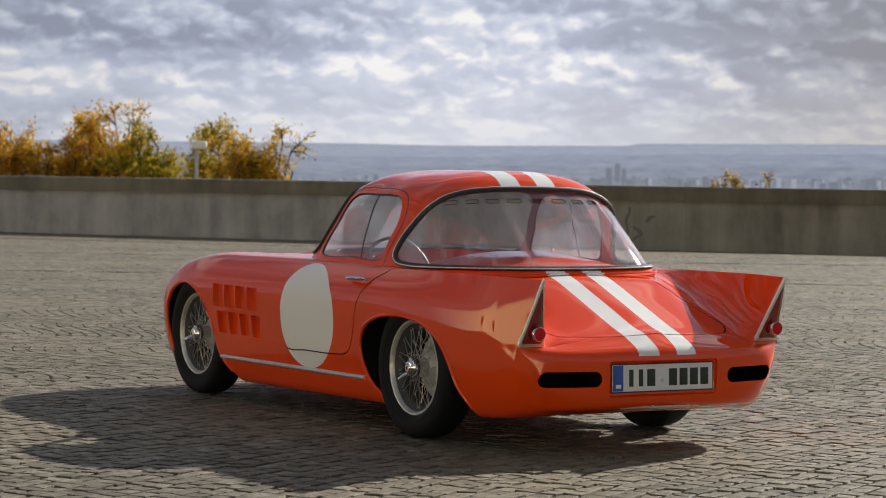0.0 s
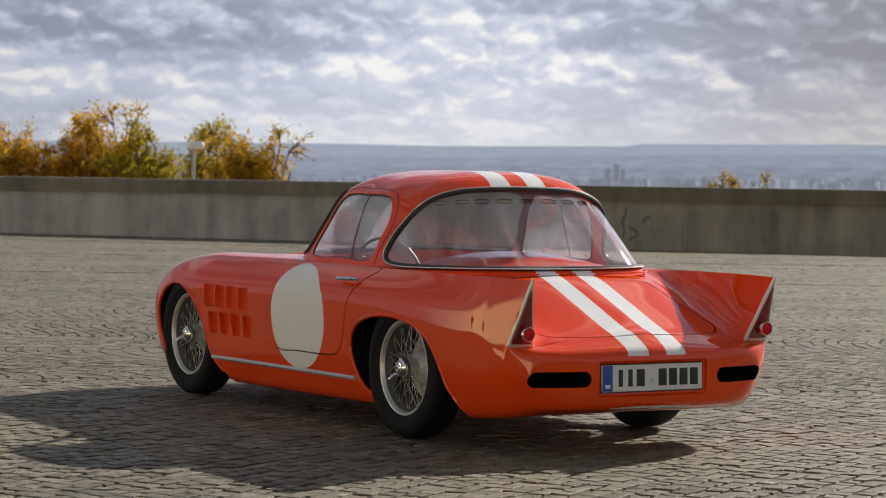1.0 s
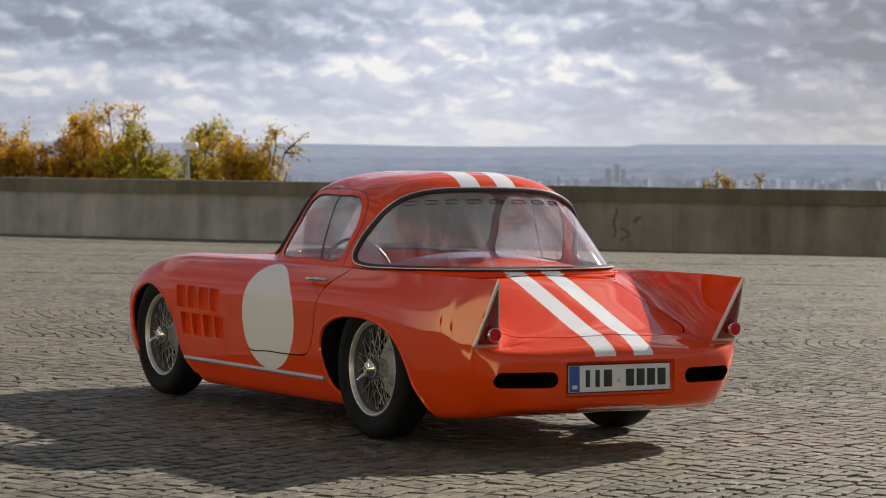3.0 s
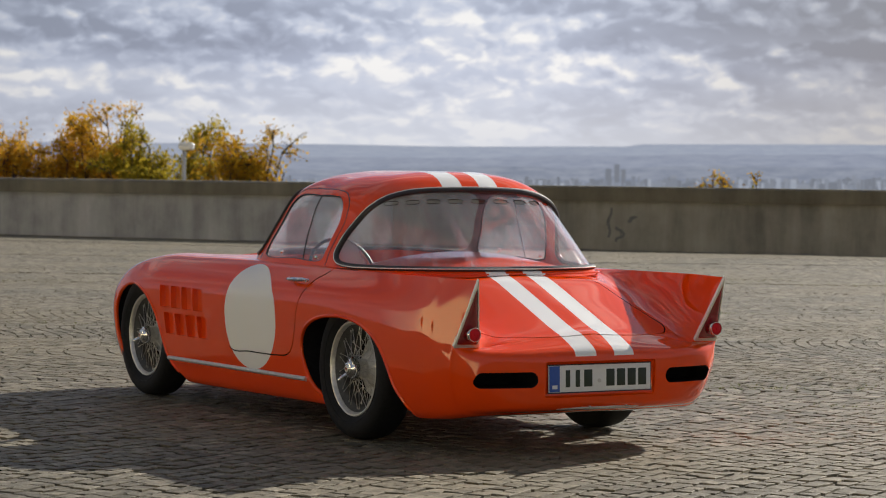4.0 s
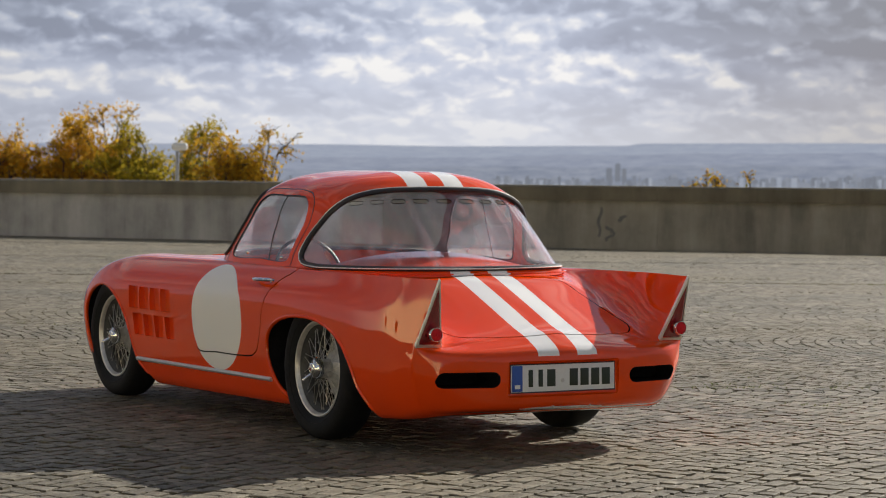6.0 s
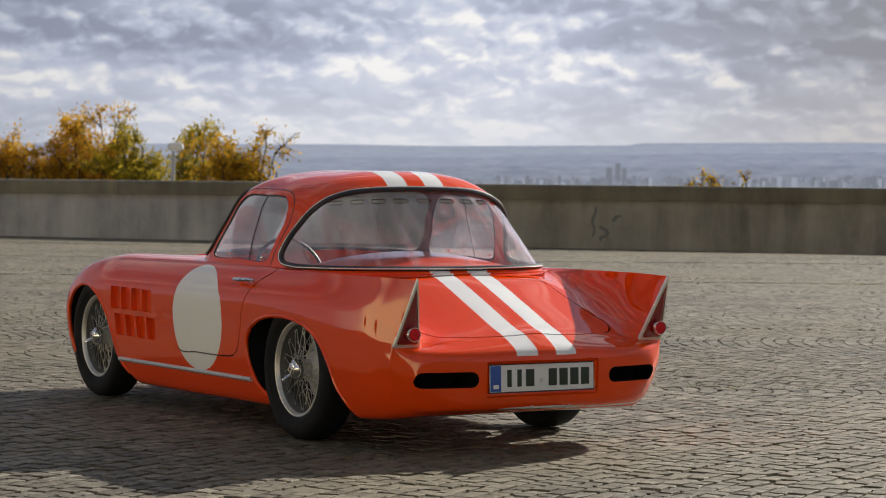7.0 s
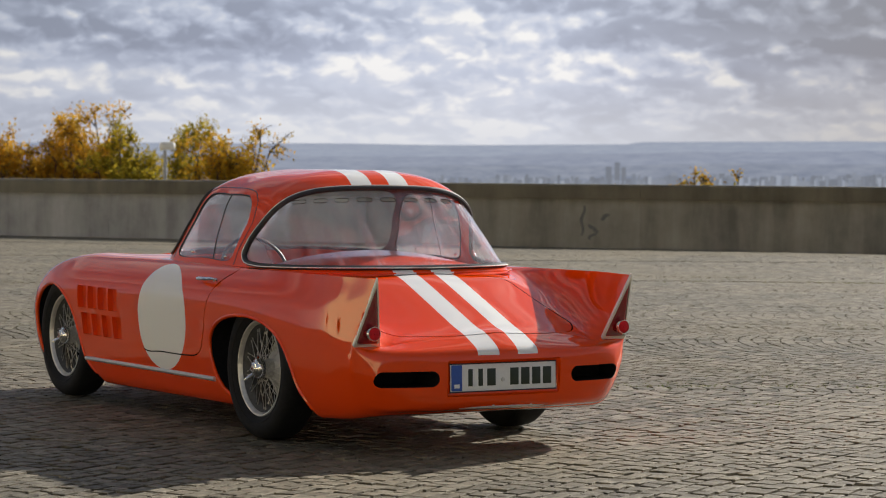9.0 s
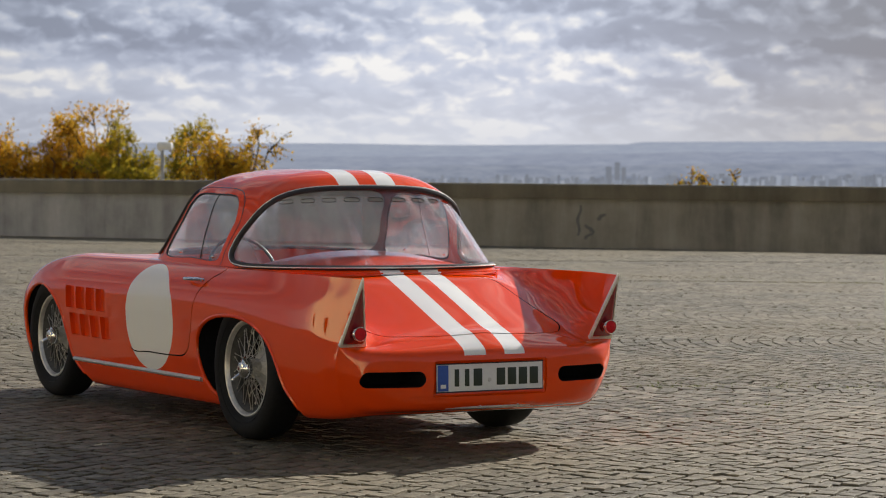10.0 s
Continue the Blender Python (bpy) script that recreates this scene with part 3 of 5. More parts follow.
def cabin_point(u, v, lift=0.0):
    """A point of the cabin's skin: u from 0 (windscreen's middle) to 10 (rear window's middle), v from 0 (belt) over 1 (roof edge) to 2 (crown)."""
    u = np.atleast_1d(np.asarray(u, float))
    v = np.broadcast_to(np.atleast_1d(np.asarray(v, float)), u.shape)
    k = np.arange(11.0)

    def base(uu, vv):
        mirrored = np.abs(uu)
        far = mirrored > 10
        m = np.where(far, 20 - mirrored, mirrored)
        ext = np.arange(-1.0, 12.0)
        pad = lambda a: np.vstack([np.array(a[1]) * (-1, 1, 1), a, np.array(a[-2]) * (-1, 1, 1)])
        b, e = spline(ext, pad(BELT), m), spline(ext, pad(EDGE), m)
        c = np.interp(m, k, CROWN)
        top = np.stack([0 * c, c, np.full_like(c, 1.187)], axis=1)
        centre = np.array([0, .6, 0])
        out_ = (b + e) / 2 - centre
        out_[:, 2] = 0
        out_ /= np.linalg.norm(out_, axis=1)[:, None]
        mid = (b + e) / 2 + out_ * .016 + np.array([0, 0, .004])
        q1 = e + (top - e) * .22
        q1[:, 2] = e[:, 2] + (1.187 - e[:, 2]) * .58
        q2 = e + (top - e) * .55
        q2[:, 2] = e[:, 2] + (1.187 - e[:, 2]) * .93
        ks = np.array([0, .5, 1, 1.25, 1.55, 2.0])
        P = np.stack([b, mid, e, q1, q2, top])
        res = np.empty_like(b)
        for i in range(len(m)):
            res[i] = spline(ks, P[:, i], [vv[i]])[0]
        res[:, 0] *= np.where(far, -1, 1) * np.where(uu < 0, -1, 1)
        return res
    p = base(u, v)
    if np.any(lift):
        e = 1e-3
        du, dv = base(u + e, v) - base(u - e, v), base(u, np.minimum(v + e, 2)) - base(u, np.maximum(v - e, -.05))
        n = np.cross(dv, du)
        n /= np.linalg.norm(n, axis=1)[:, None] + 1e-12
        n *= np.where((n * (p - (0, .6, .7))).sum(axis=1) < 0, -1, 1)[:, None]
        p = p + n * np.asarray(lift).reshape(-1, 1)
    return p

# ---- ground ----
FORWARD, RIGHT = Vector((0.516, 0.857, 0)), Vector((0.857, -0.516, 0))
HOME = Vector((-5.85, -9.44, 0))


def make_ground():
    """One sheet: the terrace, the slope behind the parapet, the valley and the land out to the horizon."""
    rings = [0, 4, 8, 12, 16, 20, 25, 30, 36, 42, 50, 70, 110, 180, 320, 600, 1200, 2400, 4600]
    steps = 72
    verts, faces = [(0, 0, -0.010)], []
    for r in rings[1:]:
        for i in range(steps):
            w = 2 * math.pi * i / steps
            x, y = HOME.x + 9 + r * math.cos(w), HOME.y + 12 + r * math.sin(w)
            behind = (Vector((x, y, 0)) - Vector((14.6, 24.4, 0))).dot(Vector((0.72, 0.694, 0)))
            z = -0.010 if behind < 0.6 else -0.010 - min(70.0, 0.30 * (behind - 0.6))
            verts.append((x, y, z))
    n = len(rings) - 1
    for i in range(steps):
        faces.append((0, 1 + i, 1 + (i + 1) % steps))
        for j in range(n - 1):
            a, b = 1 + j * steps, 1 + (j + 1) * steps
            faces.append((a + i, b + i, b + (i + 1) % steps, a + (i + 1) % steps))
    ob = mesh_object("ground", verts, faces, EARTH, smooth=False)
    return tagged(ob, "sandy ground sheet under and beyond the paved terrace", "ground", kind="structure")


ground = make_ground()

# ---- parapet ----
WALL_SHADE_S, WALL_SHADE_D = (0, 16.4, 22.5, 24.9, 26.7, 29.0, 43), (-3.0, -2.75, -2.55, -2.1, -1.1, -0.3, -0.25)
WALL_A, WALL_B = Vector((7.78, 28.45, 0)), Vector((17.58, 17.52, 0))


def make_parapet():
    along = (WALL_B - WALL_A).normalized()
    back = Vector((-along.y, along.x, 0))
    ends = (WALL_A - along * 14, WALL_B + along * 14)
    length = (ends[1] - ends[0]).length

    def at(s, d, z):
        return ends[0] + along * s + back * d + Vector((0, 0, z))

    def top(s):
        return 0.898 + 0.052 * (s - 14) / 14.7
    def strip(name, profile, mat, stained, label, pieces, gap):
        """Cast lengths of wall with open joints between them."""
        for p in range(pieces):
            s0, s1 = length * p / pieces + gap, length * (p + 1) / pieces - gap
            bm = bmesh.new()
            rings = []
            for s in np.linspace(s0, s1, 12):
                rings.append([bm.verts.new(at(s, d, z if z < 0.3 else z + top(s) - 0.92)) for d, z in profile])
            n = len(profile)
            for a, b in zip(rings, rings[1:]):
                for j in range(n):
                    bm.faces.new((a[j], a[(j + 1) % n], b[(j + 1) % n], b[j]))
            bm.faces.new(rings[0][::-1])
            bm.faces.new(rings[-1])
            part(name, bm, mat if p < 5 else stained, wall, label)
    wall = tagged(new("parapet_wall"), "low weathered grey concrete parapet wall with overhanging coping", "parapet wall", kind="structure")
    strip("wall_panel", [(0, -0.05), (0.45, -0.05), (0.45, 0.70), (0, 0.70)], CONCRETE, CONCRETE_BROWN, "", 10, 0.002)
    strip("coping", [(-0.07, 0.70), (0.52, 0.70), (0.52, 0.895), (0.49, 0.92), (-0.045, 0.92), (-0.07, 0.895)], COPING, COPING_BROWN, "darker overhanging concrete coping", 10, 0.002)
    # Dark sheet standing in for the wall's longer shadow, narrowing along it.
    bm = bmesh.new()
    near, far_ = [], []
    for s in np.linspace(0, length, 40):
        d = float(np.interp(s, WALL_SHADE_S, WALL_SHADE_D))
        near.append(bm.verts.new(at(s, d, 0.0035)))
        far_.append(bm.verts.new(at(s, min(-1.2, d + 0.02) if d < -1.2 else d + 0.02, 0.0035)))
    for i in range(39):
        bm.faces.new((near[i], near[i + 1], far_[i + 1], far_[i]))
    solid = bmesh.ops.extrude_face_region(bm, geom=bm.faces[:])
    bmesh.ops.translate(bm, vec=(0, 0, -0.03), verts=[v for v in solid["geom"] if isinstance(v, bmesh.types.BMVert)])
    part("gutter", bm, WALL_SHADE, wall, "flat dark strip painted as the wall's longer shadow on the ground")
    # Old scrawls and drip marks.
    ink = plain("faded_scrawl", (0.15, 0.148, 0.15), 0.9, 0.0, 0.3)
    rnd = random.Random(4)
    for s_, z0, z1, lean in ((0.0, 0.18, 0.62, 0.03), (0.30, 0.42, 0.50, 0.10), (0.22, 0.24, 0.34, -0.10), (0.10, 0.12, 0.26, 0.16)):
        g = Vector((14.93, 20.47, 0)) - ends[0]
        s0 = g.dot(along) + s_
        path = [at(s0 + lean * f + 0.02 * math.sin(9 * f + s_ * 20), -0.004, z0 + (z1 - z0) * f) for f in np.linspace(0, 1, 14)]
        part("scrawl", tube(bmesh.new(), path, [0.018 + 0.008 * rnd.random() for _ in path], 6, flat=0.15, up=back), ink, wall, "faded dark scrawl on the concrete")


make_parapet()


# ---- the car ----
car = thing("sports_car", "orange-red vintage sports coupe with white stripes, standing on the setts", "car")


def make_body():
    g = body_grid()
    n, m = g.shape[:2]
    verts, faces = [], []
    index = {}
    for s in (-1, 1):
        for i in range(n):
            for j in range(m):
                if s == 1 and j in (0, m - 1):
                    index[s, i, j] = index[-1, i, j]
                else:
                    index[s, i, j] = len(verts)
                    verts.append((s * g[i, j, 0], g[i, j, 1], g[i, j, 2]))
    for s in (-1, 1):
        for i in range(n - 1):
            for j in range(m - 1):
                f = (index[s, i, j], index[s, i + 1, j], index[s, i + 1, j + 1], index[s, i, j + 1])
                faces.append(f if s == 1 else f[::-1])
    for i in (0, n - 1):
        # close the end with a strip between the lower and the upper chain
        for s in (-1, 1):
            lower = [index[s, i, j] for j in range(0, 37)]
            upper = [index[s, i, j] for j in range(m - 1, 35, -1)]
            a = b = 0
            while a < len(lower) - 1 or b < len(upper) - 1:
                if b == len(upper) - 1 or (a < len(lower) - 1 and (a + 1) / len(lower) <= (b + 1) / len(upper)):
                    f = (lower[a], lower[a + 1], upper[b])
                    a += 1
                else:
                    f = (lower[a], upper[b + 1], upper[b])
                    b += 1
                if len(set(f)) == 3:
                    faces.append(f)
    bm = bmesh.new()
    vs = [bm.verts.new(v) for v in verts]
    for f in faces:
        try:
            bm.faces.new([vs[i] for i in f])
        except ValueError:
            pass
    return part("body", bm, PAINT, car)


REAR_ARCH = [(-.475, .06), (-.42, .19), (-.357, .262), (-.305, .355), (-.253, .425), (-.19, .475), (-.11, .510), (-.03, .530), (.07, .541), (.17, .541), (.27, .532), (.37, .505), (.435, .470), (.470, .42), (.472, .36), (.452, .30), (.395, .215), (.31, .16), (.25, .06)]
FRONT_ARCH = [(1.76, .04), (1.81, .125), (1.875, .168), (1.94, .222), (1.975, .29), (2.01, .36), (2.06, .44), (2.13, .505), (2.21, .55), (2.31, .578), (2.40, .578), (2.48, .56), (2.55, .52), (2.59, .46), (2.60, .39), (2.58, .32), (2.53, .24), (2.50, .14), (2.50, .04)]
DOOR = [(1.205, .326), (1.00, .324), (.715, .328), (.62, .337), (.575, .362), (.553, .405), (.533, .465), (.507, .57), (.464, .637), (.40, .695), (.33, .733), (.30, .80), (.75, .80), (1.22, .80), (1.255, .74), (1.305, .60), (1.302, .48), (1.262, .38)]
LID = [(0, -.800), (.20, -.785), (.34, -.757), (.44, -.715), (.488, -.64), (.482, -.53), (.462, -.42), (.435, -.31), (.412, -.25), (.385, -.225), (.20, -.215), (0, -.212)]


def grown(points, by):
    """An outline pushed outwards by so many metres."""
    p = np.array(points)
    d = np.roll(p, -1, axis=0) - np.roll(p, 1, axis=0)
    nrm = np.stack([d[:, 1], -d[:, 0]], axis=1) / (np.linalg.norm(d, axis=1)[:, None] + 1e-9)
    area = 0.5 * np.sum(p[:, 0] * np.roll(p[:, 1], -1) - np.roll(p[:, 0], -1) * p[:, 1])
    return p + nrm * by * (1 if area > 0 else -1)


def rounded_slot(cx, cz, w, h, steps=10):
    r = h / 2
    pts = []
    for sx, a0 in ((1, -90), (-1, 90)):
        for i in range(steps + 1):
            a = radians(a0 + 180 * i / steps)
            pts.append((cx + sx * (w / 2 - r) + r * math.cos(a), cz + r * math.sin(a)))
    return pts


def build_coachwork():
    body = make_body()
    whole = body.data
    lid_line = smooth_loop(LID + [(-x, y) for x, y in LID[-2:0:-1]], 96)
    door_line = smooth_loop(DOOR, 110)
    # Doors and lid: the skin inside their outlines.
    doors = []
    for s in (-1, 1):
        d = new("door", whole.copy())
        d.parent = car
        cut(d, prism(bmesh.new(), door_line, "x", s * 0.55, s * 0.80), "INTERSECT", PAINT)
        doors.append(d)
    lid = new("trunk_lid", whole.copy())
    lid.parent = car
    cut(lid, prism(bmesh.new(), lid_line, "z", 0.40, 0.9), "INTERSECT", PAINT)
    tagged(lid, "rounded trunk lid with two white stripes")
    # Pockets for them, wheel wells, cockpit and the tail's openings.
    bm = bmesh.new()
    pocket = np.where(door_line[:, :1] > 1.215, door_line, grown(door_line, 0.006))
    for s in (-1, 1):
        prism(bm, pocket, "x", s * 0.548, s * 0.82)
        prism(bm, smooth_loop(REAR_ARCH, 90, (0, 18)), "x", s * 0.36, s * 0.9)
        prism(bm, smooth_loop(FRONT_ARCH, 90, (0, 18)), "x", s * 0.36, s * 0.9)
        prism(bm, rounded_slot(s * 0.466, 0.330, 0.278, 0.066), "y", -1.1, -0.70)
    prism(bm, grown(lid_line, 0.006), "z", 0.398, 0.95)
    cut(body, bm, "DIFFERENCE", DARK)
    bm = bmesh.new()
    box(bm, (-0.505, 0.06, 0.24), (0.505, 1.22, 1.2))
    cut(body, bm, "DIFFERENCE", TRIM_RED)
    # Side vents: two rows of four louvred windows behind the front wheel.
    bm = bmesh.new()
    for s in (-1, 1):
        for r, (z0, z1, shift) in enumerate(((.478, .588, 0.0), (.345, .452, -.045))):
            for i in range(4):
                y1 = 2.005 + shift - i * 0.127
                y0 = y1 - 0.108
                sh = -.02 if r else -.01
                prism(bm, [(y0 + sh, z0), (y1 + sh, z0), (y1, z1), (y0, z1)], "x", s * 0.702, s * 0.80)
    cut(body, bm, "DIFFERENCE", PAINT)
    # Plate recess in the tail.
    bm = bmesh.new()
    box(bm, (-0.290, -1.0, 0.252), (0.268, -0.878, 0.404), 0.012)
    cut(body, bm, "DIFFERENCE", PAINT)
    return body, doors, lid


body, doors, lid = build_coachwork()
tagged(body, "orange-red coachwork with tail fins and white stripes")
for d in doors:
    tagged(d, "orange-red door with part of a white roundel")


body_grid_cache = body_grid()


# Cabin: roof and pillars with window openings.
SIDE_GLASS = [(3.22, .10), (3.17, .45), (3.15, .80), (3.30, .90), (4.3, .925), (5.2, .93), (5.62, .915), (5.88, .82), (5.86, .64), (5.68, .44), (5.48, .22), (5.35, .09), (4.3, .085)]
SIDE_FRAME = [(3.10, .00), (3.08, .45), (3.02, .85), (3.2, .985), (4.2, 1.02), (5.3, 1.015), (5.85, .975), (6.13, .85), (6.08, .64), (5.86, .42), (5.62, .20), (5.47, .0), (4.3, -.02)]
REAR_GLASS = [(10, .045), (9.0, .045), (8.0, .045), (7.0, .045), (6.4, .05), (6.02, .085), (5.94, .16), (6.06, .30), (6.38, .51), (6.88, .73), (7.38, .865), (7.9, .925), (8.6, .95), (9.4, .955), (10, .957)]
WINDSCREEN = [(0, .07), (1.0, .07), (2.1, .075), (2.70, .10), (2.88, .22), (2.88, .6), (2.82, .82), (2.55, .91), (1.2, .93), (0, .935)]


def loop_uv(points, steps, middle=None):
    """An outline on the cabin's skin; with middle it is doubled across the car."""
    pts = list(points)
    if middle is not None:
        pts = pts + [(2 * middle - u, v) for u, v in pts[-2:0:-1]]
    scaled = [(u * 0.16, v * 0.4) for u, v in pts]
    return smooth_loop(scaled, steps) / (0.16, 0.4)


def skin_patch(outline, lift, rings=14):
    """Rings of points that fill an outline on the cabin's skin, with their faces."""
    c = outline.mean(axis=0)
    c = (c[0], (outline[:, 1].min() + outline[:, 1].max()) / 2)
    uv = np.vstack([c + (outline - c) * f for f in np.linspace(1, 0.02, rings)])
    p = cabin_point(uv[:, 0], uv[:, 1], lift)
    n = len(outline)
    faces = [(r * n + i, r * n + (i + 1) % n, (r + 1) * n + (i + 1) % n, (r + 1) * n + i) for r in range(rings - 1) for i in range(n)]
    faces.append(tuple((rings - 1) * n + i for i in range(n)))
    return p, faces, n


def skin_solid(bm, outline, out, inn, rings=14, side=1):
    """A slab that follows the cabin's skin, from inn below it to out above it."""
    top, faces, n = skin_patch(outline, out, rings)
    low, _, _ = skin_patch(outline, inn, rings)
    mirror = np.array((side, 1, 1))
    a = [bm.verts.new(p) for p in top * mirror]
    b = [bm.verts.new(p) for p in low * mirror]
    for f in faces:
        bm.faces.new([a[i] for i in f])
        bm.faces.new([b[i] for i in f[::-1]])
    for i in range(n):
        bm.faces.new((a[i], b[i], b[(i + 1) % n], a[(i + 1) % n]))
    return bm


def strip_loop(outline, lift, side=1):
    return cabin_point(outline[:, 0], outline[:, 1], lift) * np.array((side, 1, 1))


def build_cabin():
    us, vs = np.linspace(-10, 10, 161)[:-1], np.concatenate([np.linspace(-.06, 1, 20), np.linspace(1, 1.96, 18)[1:]])
    uu, vv = np.meshgrid(us, vs, indexing="ij")
    outer = cabin_point(uu.ravel(), vv.ravel(), 0.0)
    inner = cabin_point(uu.ravel(), np.clip(vv.ravel(), -.06, 1.96), -0.0065)
    n, m = len(us), len(vs)
    bm = bmesh.new()
    a, b = [bm.verts.new(p) for p in outer], [bm.verts.new(p) for p in inner]
    for i in range(n):
        k = (i + 1) % n
        for j in range(m - 1):
            bm.faces.new((a[i * m + j], a[k * m + j], a[k * m + j + 1], a[i * m + j + 1]))
            bm.faces.new((b[i * m + j], b[i * m + j + 1], b[k * m + j + 1], b[k * m + j])).material_index = 1 if abs(us[i]) < 4.6 or vs[j] > 0.97 else 2
        bm.faces.new((a[i * m], b[i * m], b[k * m], a[k * m]))
    bm.faces.new([a[i * m + m - 1] for i in range(n)])
    bm.faces.new([b[i * m + m - 1] for i in range(n)][::-1]).material_index = 1
    roof = part("roof", bm, PAINT, car, "rounded roof and pillars with two white stripes")
    roof.data.materials.append(HEADLINER)
    roof.data.materials.append(TRIM_RED)
    rear, screen, side = loop_uv(REAR_GLASS, 120, 10), loop_uv(WINDSCREEN, 100, 0), loop_uv(SIDE_GLASS, 80)
    bm = bmesh.new()
    skin_solid(bm, rear, 0.05, -0.06, 24)
    skin_solid(bm, screen, 0.05, -0.06, 20)
    for s in (-1, 1):
        skin_solid(bm, side, 0.05, -0.06, 10, s)
    cut(roof, bm, "DIFFERENCE", SEAL)
    # Panes and their seals.
    for name, line, label in (("rear_window", rear, "large wrapped clear acrylic rear window"), ("windscreen", screen, "raked clear windscreen")):
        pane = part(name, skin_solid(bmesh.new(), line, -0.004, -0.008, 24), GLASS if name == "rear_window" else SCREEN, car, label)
        pane.visible_shadow = False
        part("rubber_seal", tube(bmesh.new(), strip_loop(grown(line * (0.16, 0.4), 0.004) / (0.16, 0.4), 0.002), 0.0125 if name == "rear_window" else 0.0085, 8, True), SEAL, pane, "black rubber seal")
        if name == "rear_window":
            part("bright_bead", tube(bmesh.new(), strip_loop(grown(line * (0.16, 0.4), 0.0100) / (0.16, 0.4), 0.0120), 0.0030, 8, True), CREAM, pane, "thin pale bead in the seal")
        if name == "rear_window":
            for i in range(9):
                u = 10 + (i - 4.0) * 0.62
                spot = np.array([(u + 0.20 * math.copysign(abs(math.cos(w)) ** 0.5, math.cos(w)), 0.822 + 0.024 * math.copysign(abs(math.sin(w)) ** 0.6, math.sin(w))) for w in np.linspace(0, 2 * math.pi, 24, endpoint=False)])
                cut(pane, skin_solid(bmesh.new(), spot, 0.01, -0.02, 4), "DIFFERENCE", VENT)
                part("vent_rim", tube(bmesh.new(), strip_loop(spot, -0.005), 0.0009, 6, True), VENT, pane, "dark rim of an open oval vent slot")
    for s in (-1, 1):
        pane = part("side_window", skin_solid(bmesh.new(), side, -0.010, -0.0065, 10, s), GLASS, car, "clear two-piece sliding side window")
        pane.visible_shadow = False
        part("rubber_seal", tube(bmesh.new(), strip_loop(side, -0.006, s), 0.005, 6, True), SEAL, pane)
        bar = cabin_point(np.linspace(4.62, 4.30, 12), np.linspace(.09, .925, 12), -0.006) * (s, 1, 1)
        part("glass_channel", tube(bmesh.new(), bar, 0.0028, 6), SEAL, pane, "dark channel between the panes")
        for u, v in ((3.75, .15), (5.15, .12)):
            p = cabin_point([u], [v], 0.001)[0] * (s, 1, 1)
            bm = bmesh.new()
            bmesh.ops.create_uvsphere(bm, u_segments=12, v_segments=8, radius=0.009, matrix=Matrix.Translation(p))
            part("knob", bm, CHROME, pane, "small bright knob")
        frame_line = loop_uv(SIDE_FRAME, 90)
        keep = frame_line[frame_line[:, 1] > 0.0]
        start = int(np.argmax(np.linalg.norm(keep - np.roll(keep, 1, axis=0), axis=1)))
        keep = np.roll(keep, -start, axis=0)
        part("frame_gap", tube(bmesh.new(), strip_loop(keep, -0.0012, s), 0.0028, 6), SEAL, pane, "dark gap round the window frame")
    return roof


VENT = plain("vent_dark", (0.022, 0.014, 0.010), 0.9, 0.0, 0.3, **{"Specular IOR Level": 0.05})
roof = build_cabin()


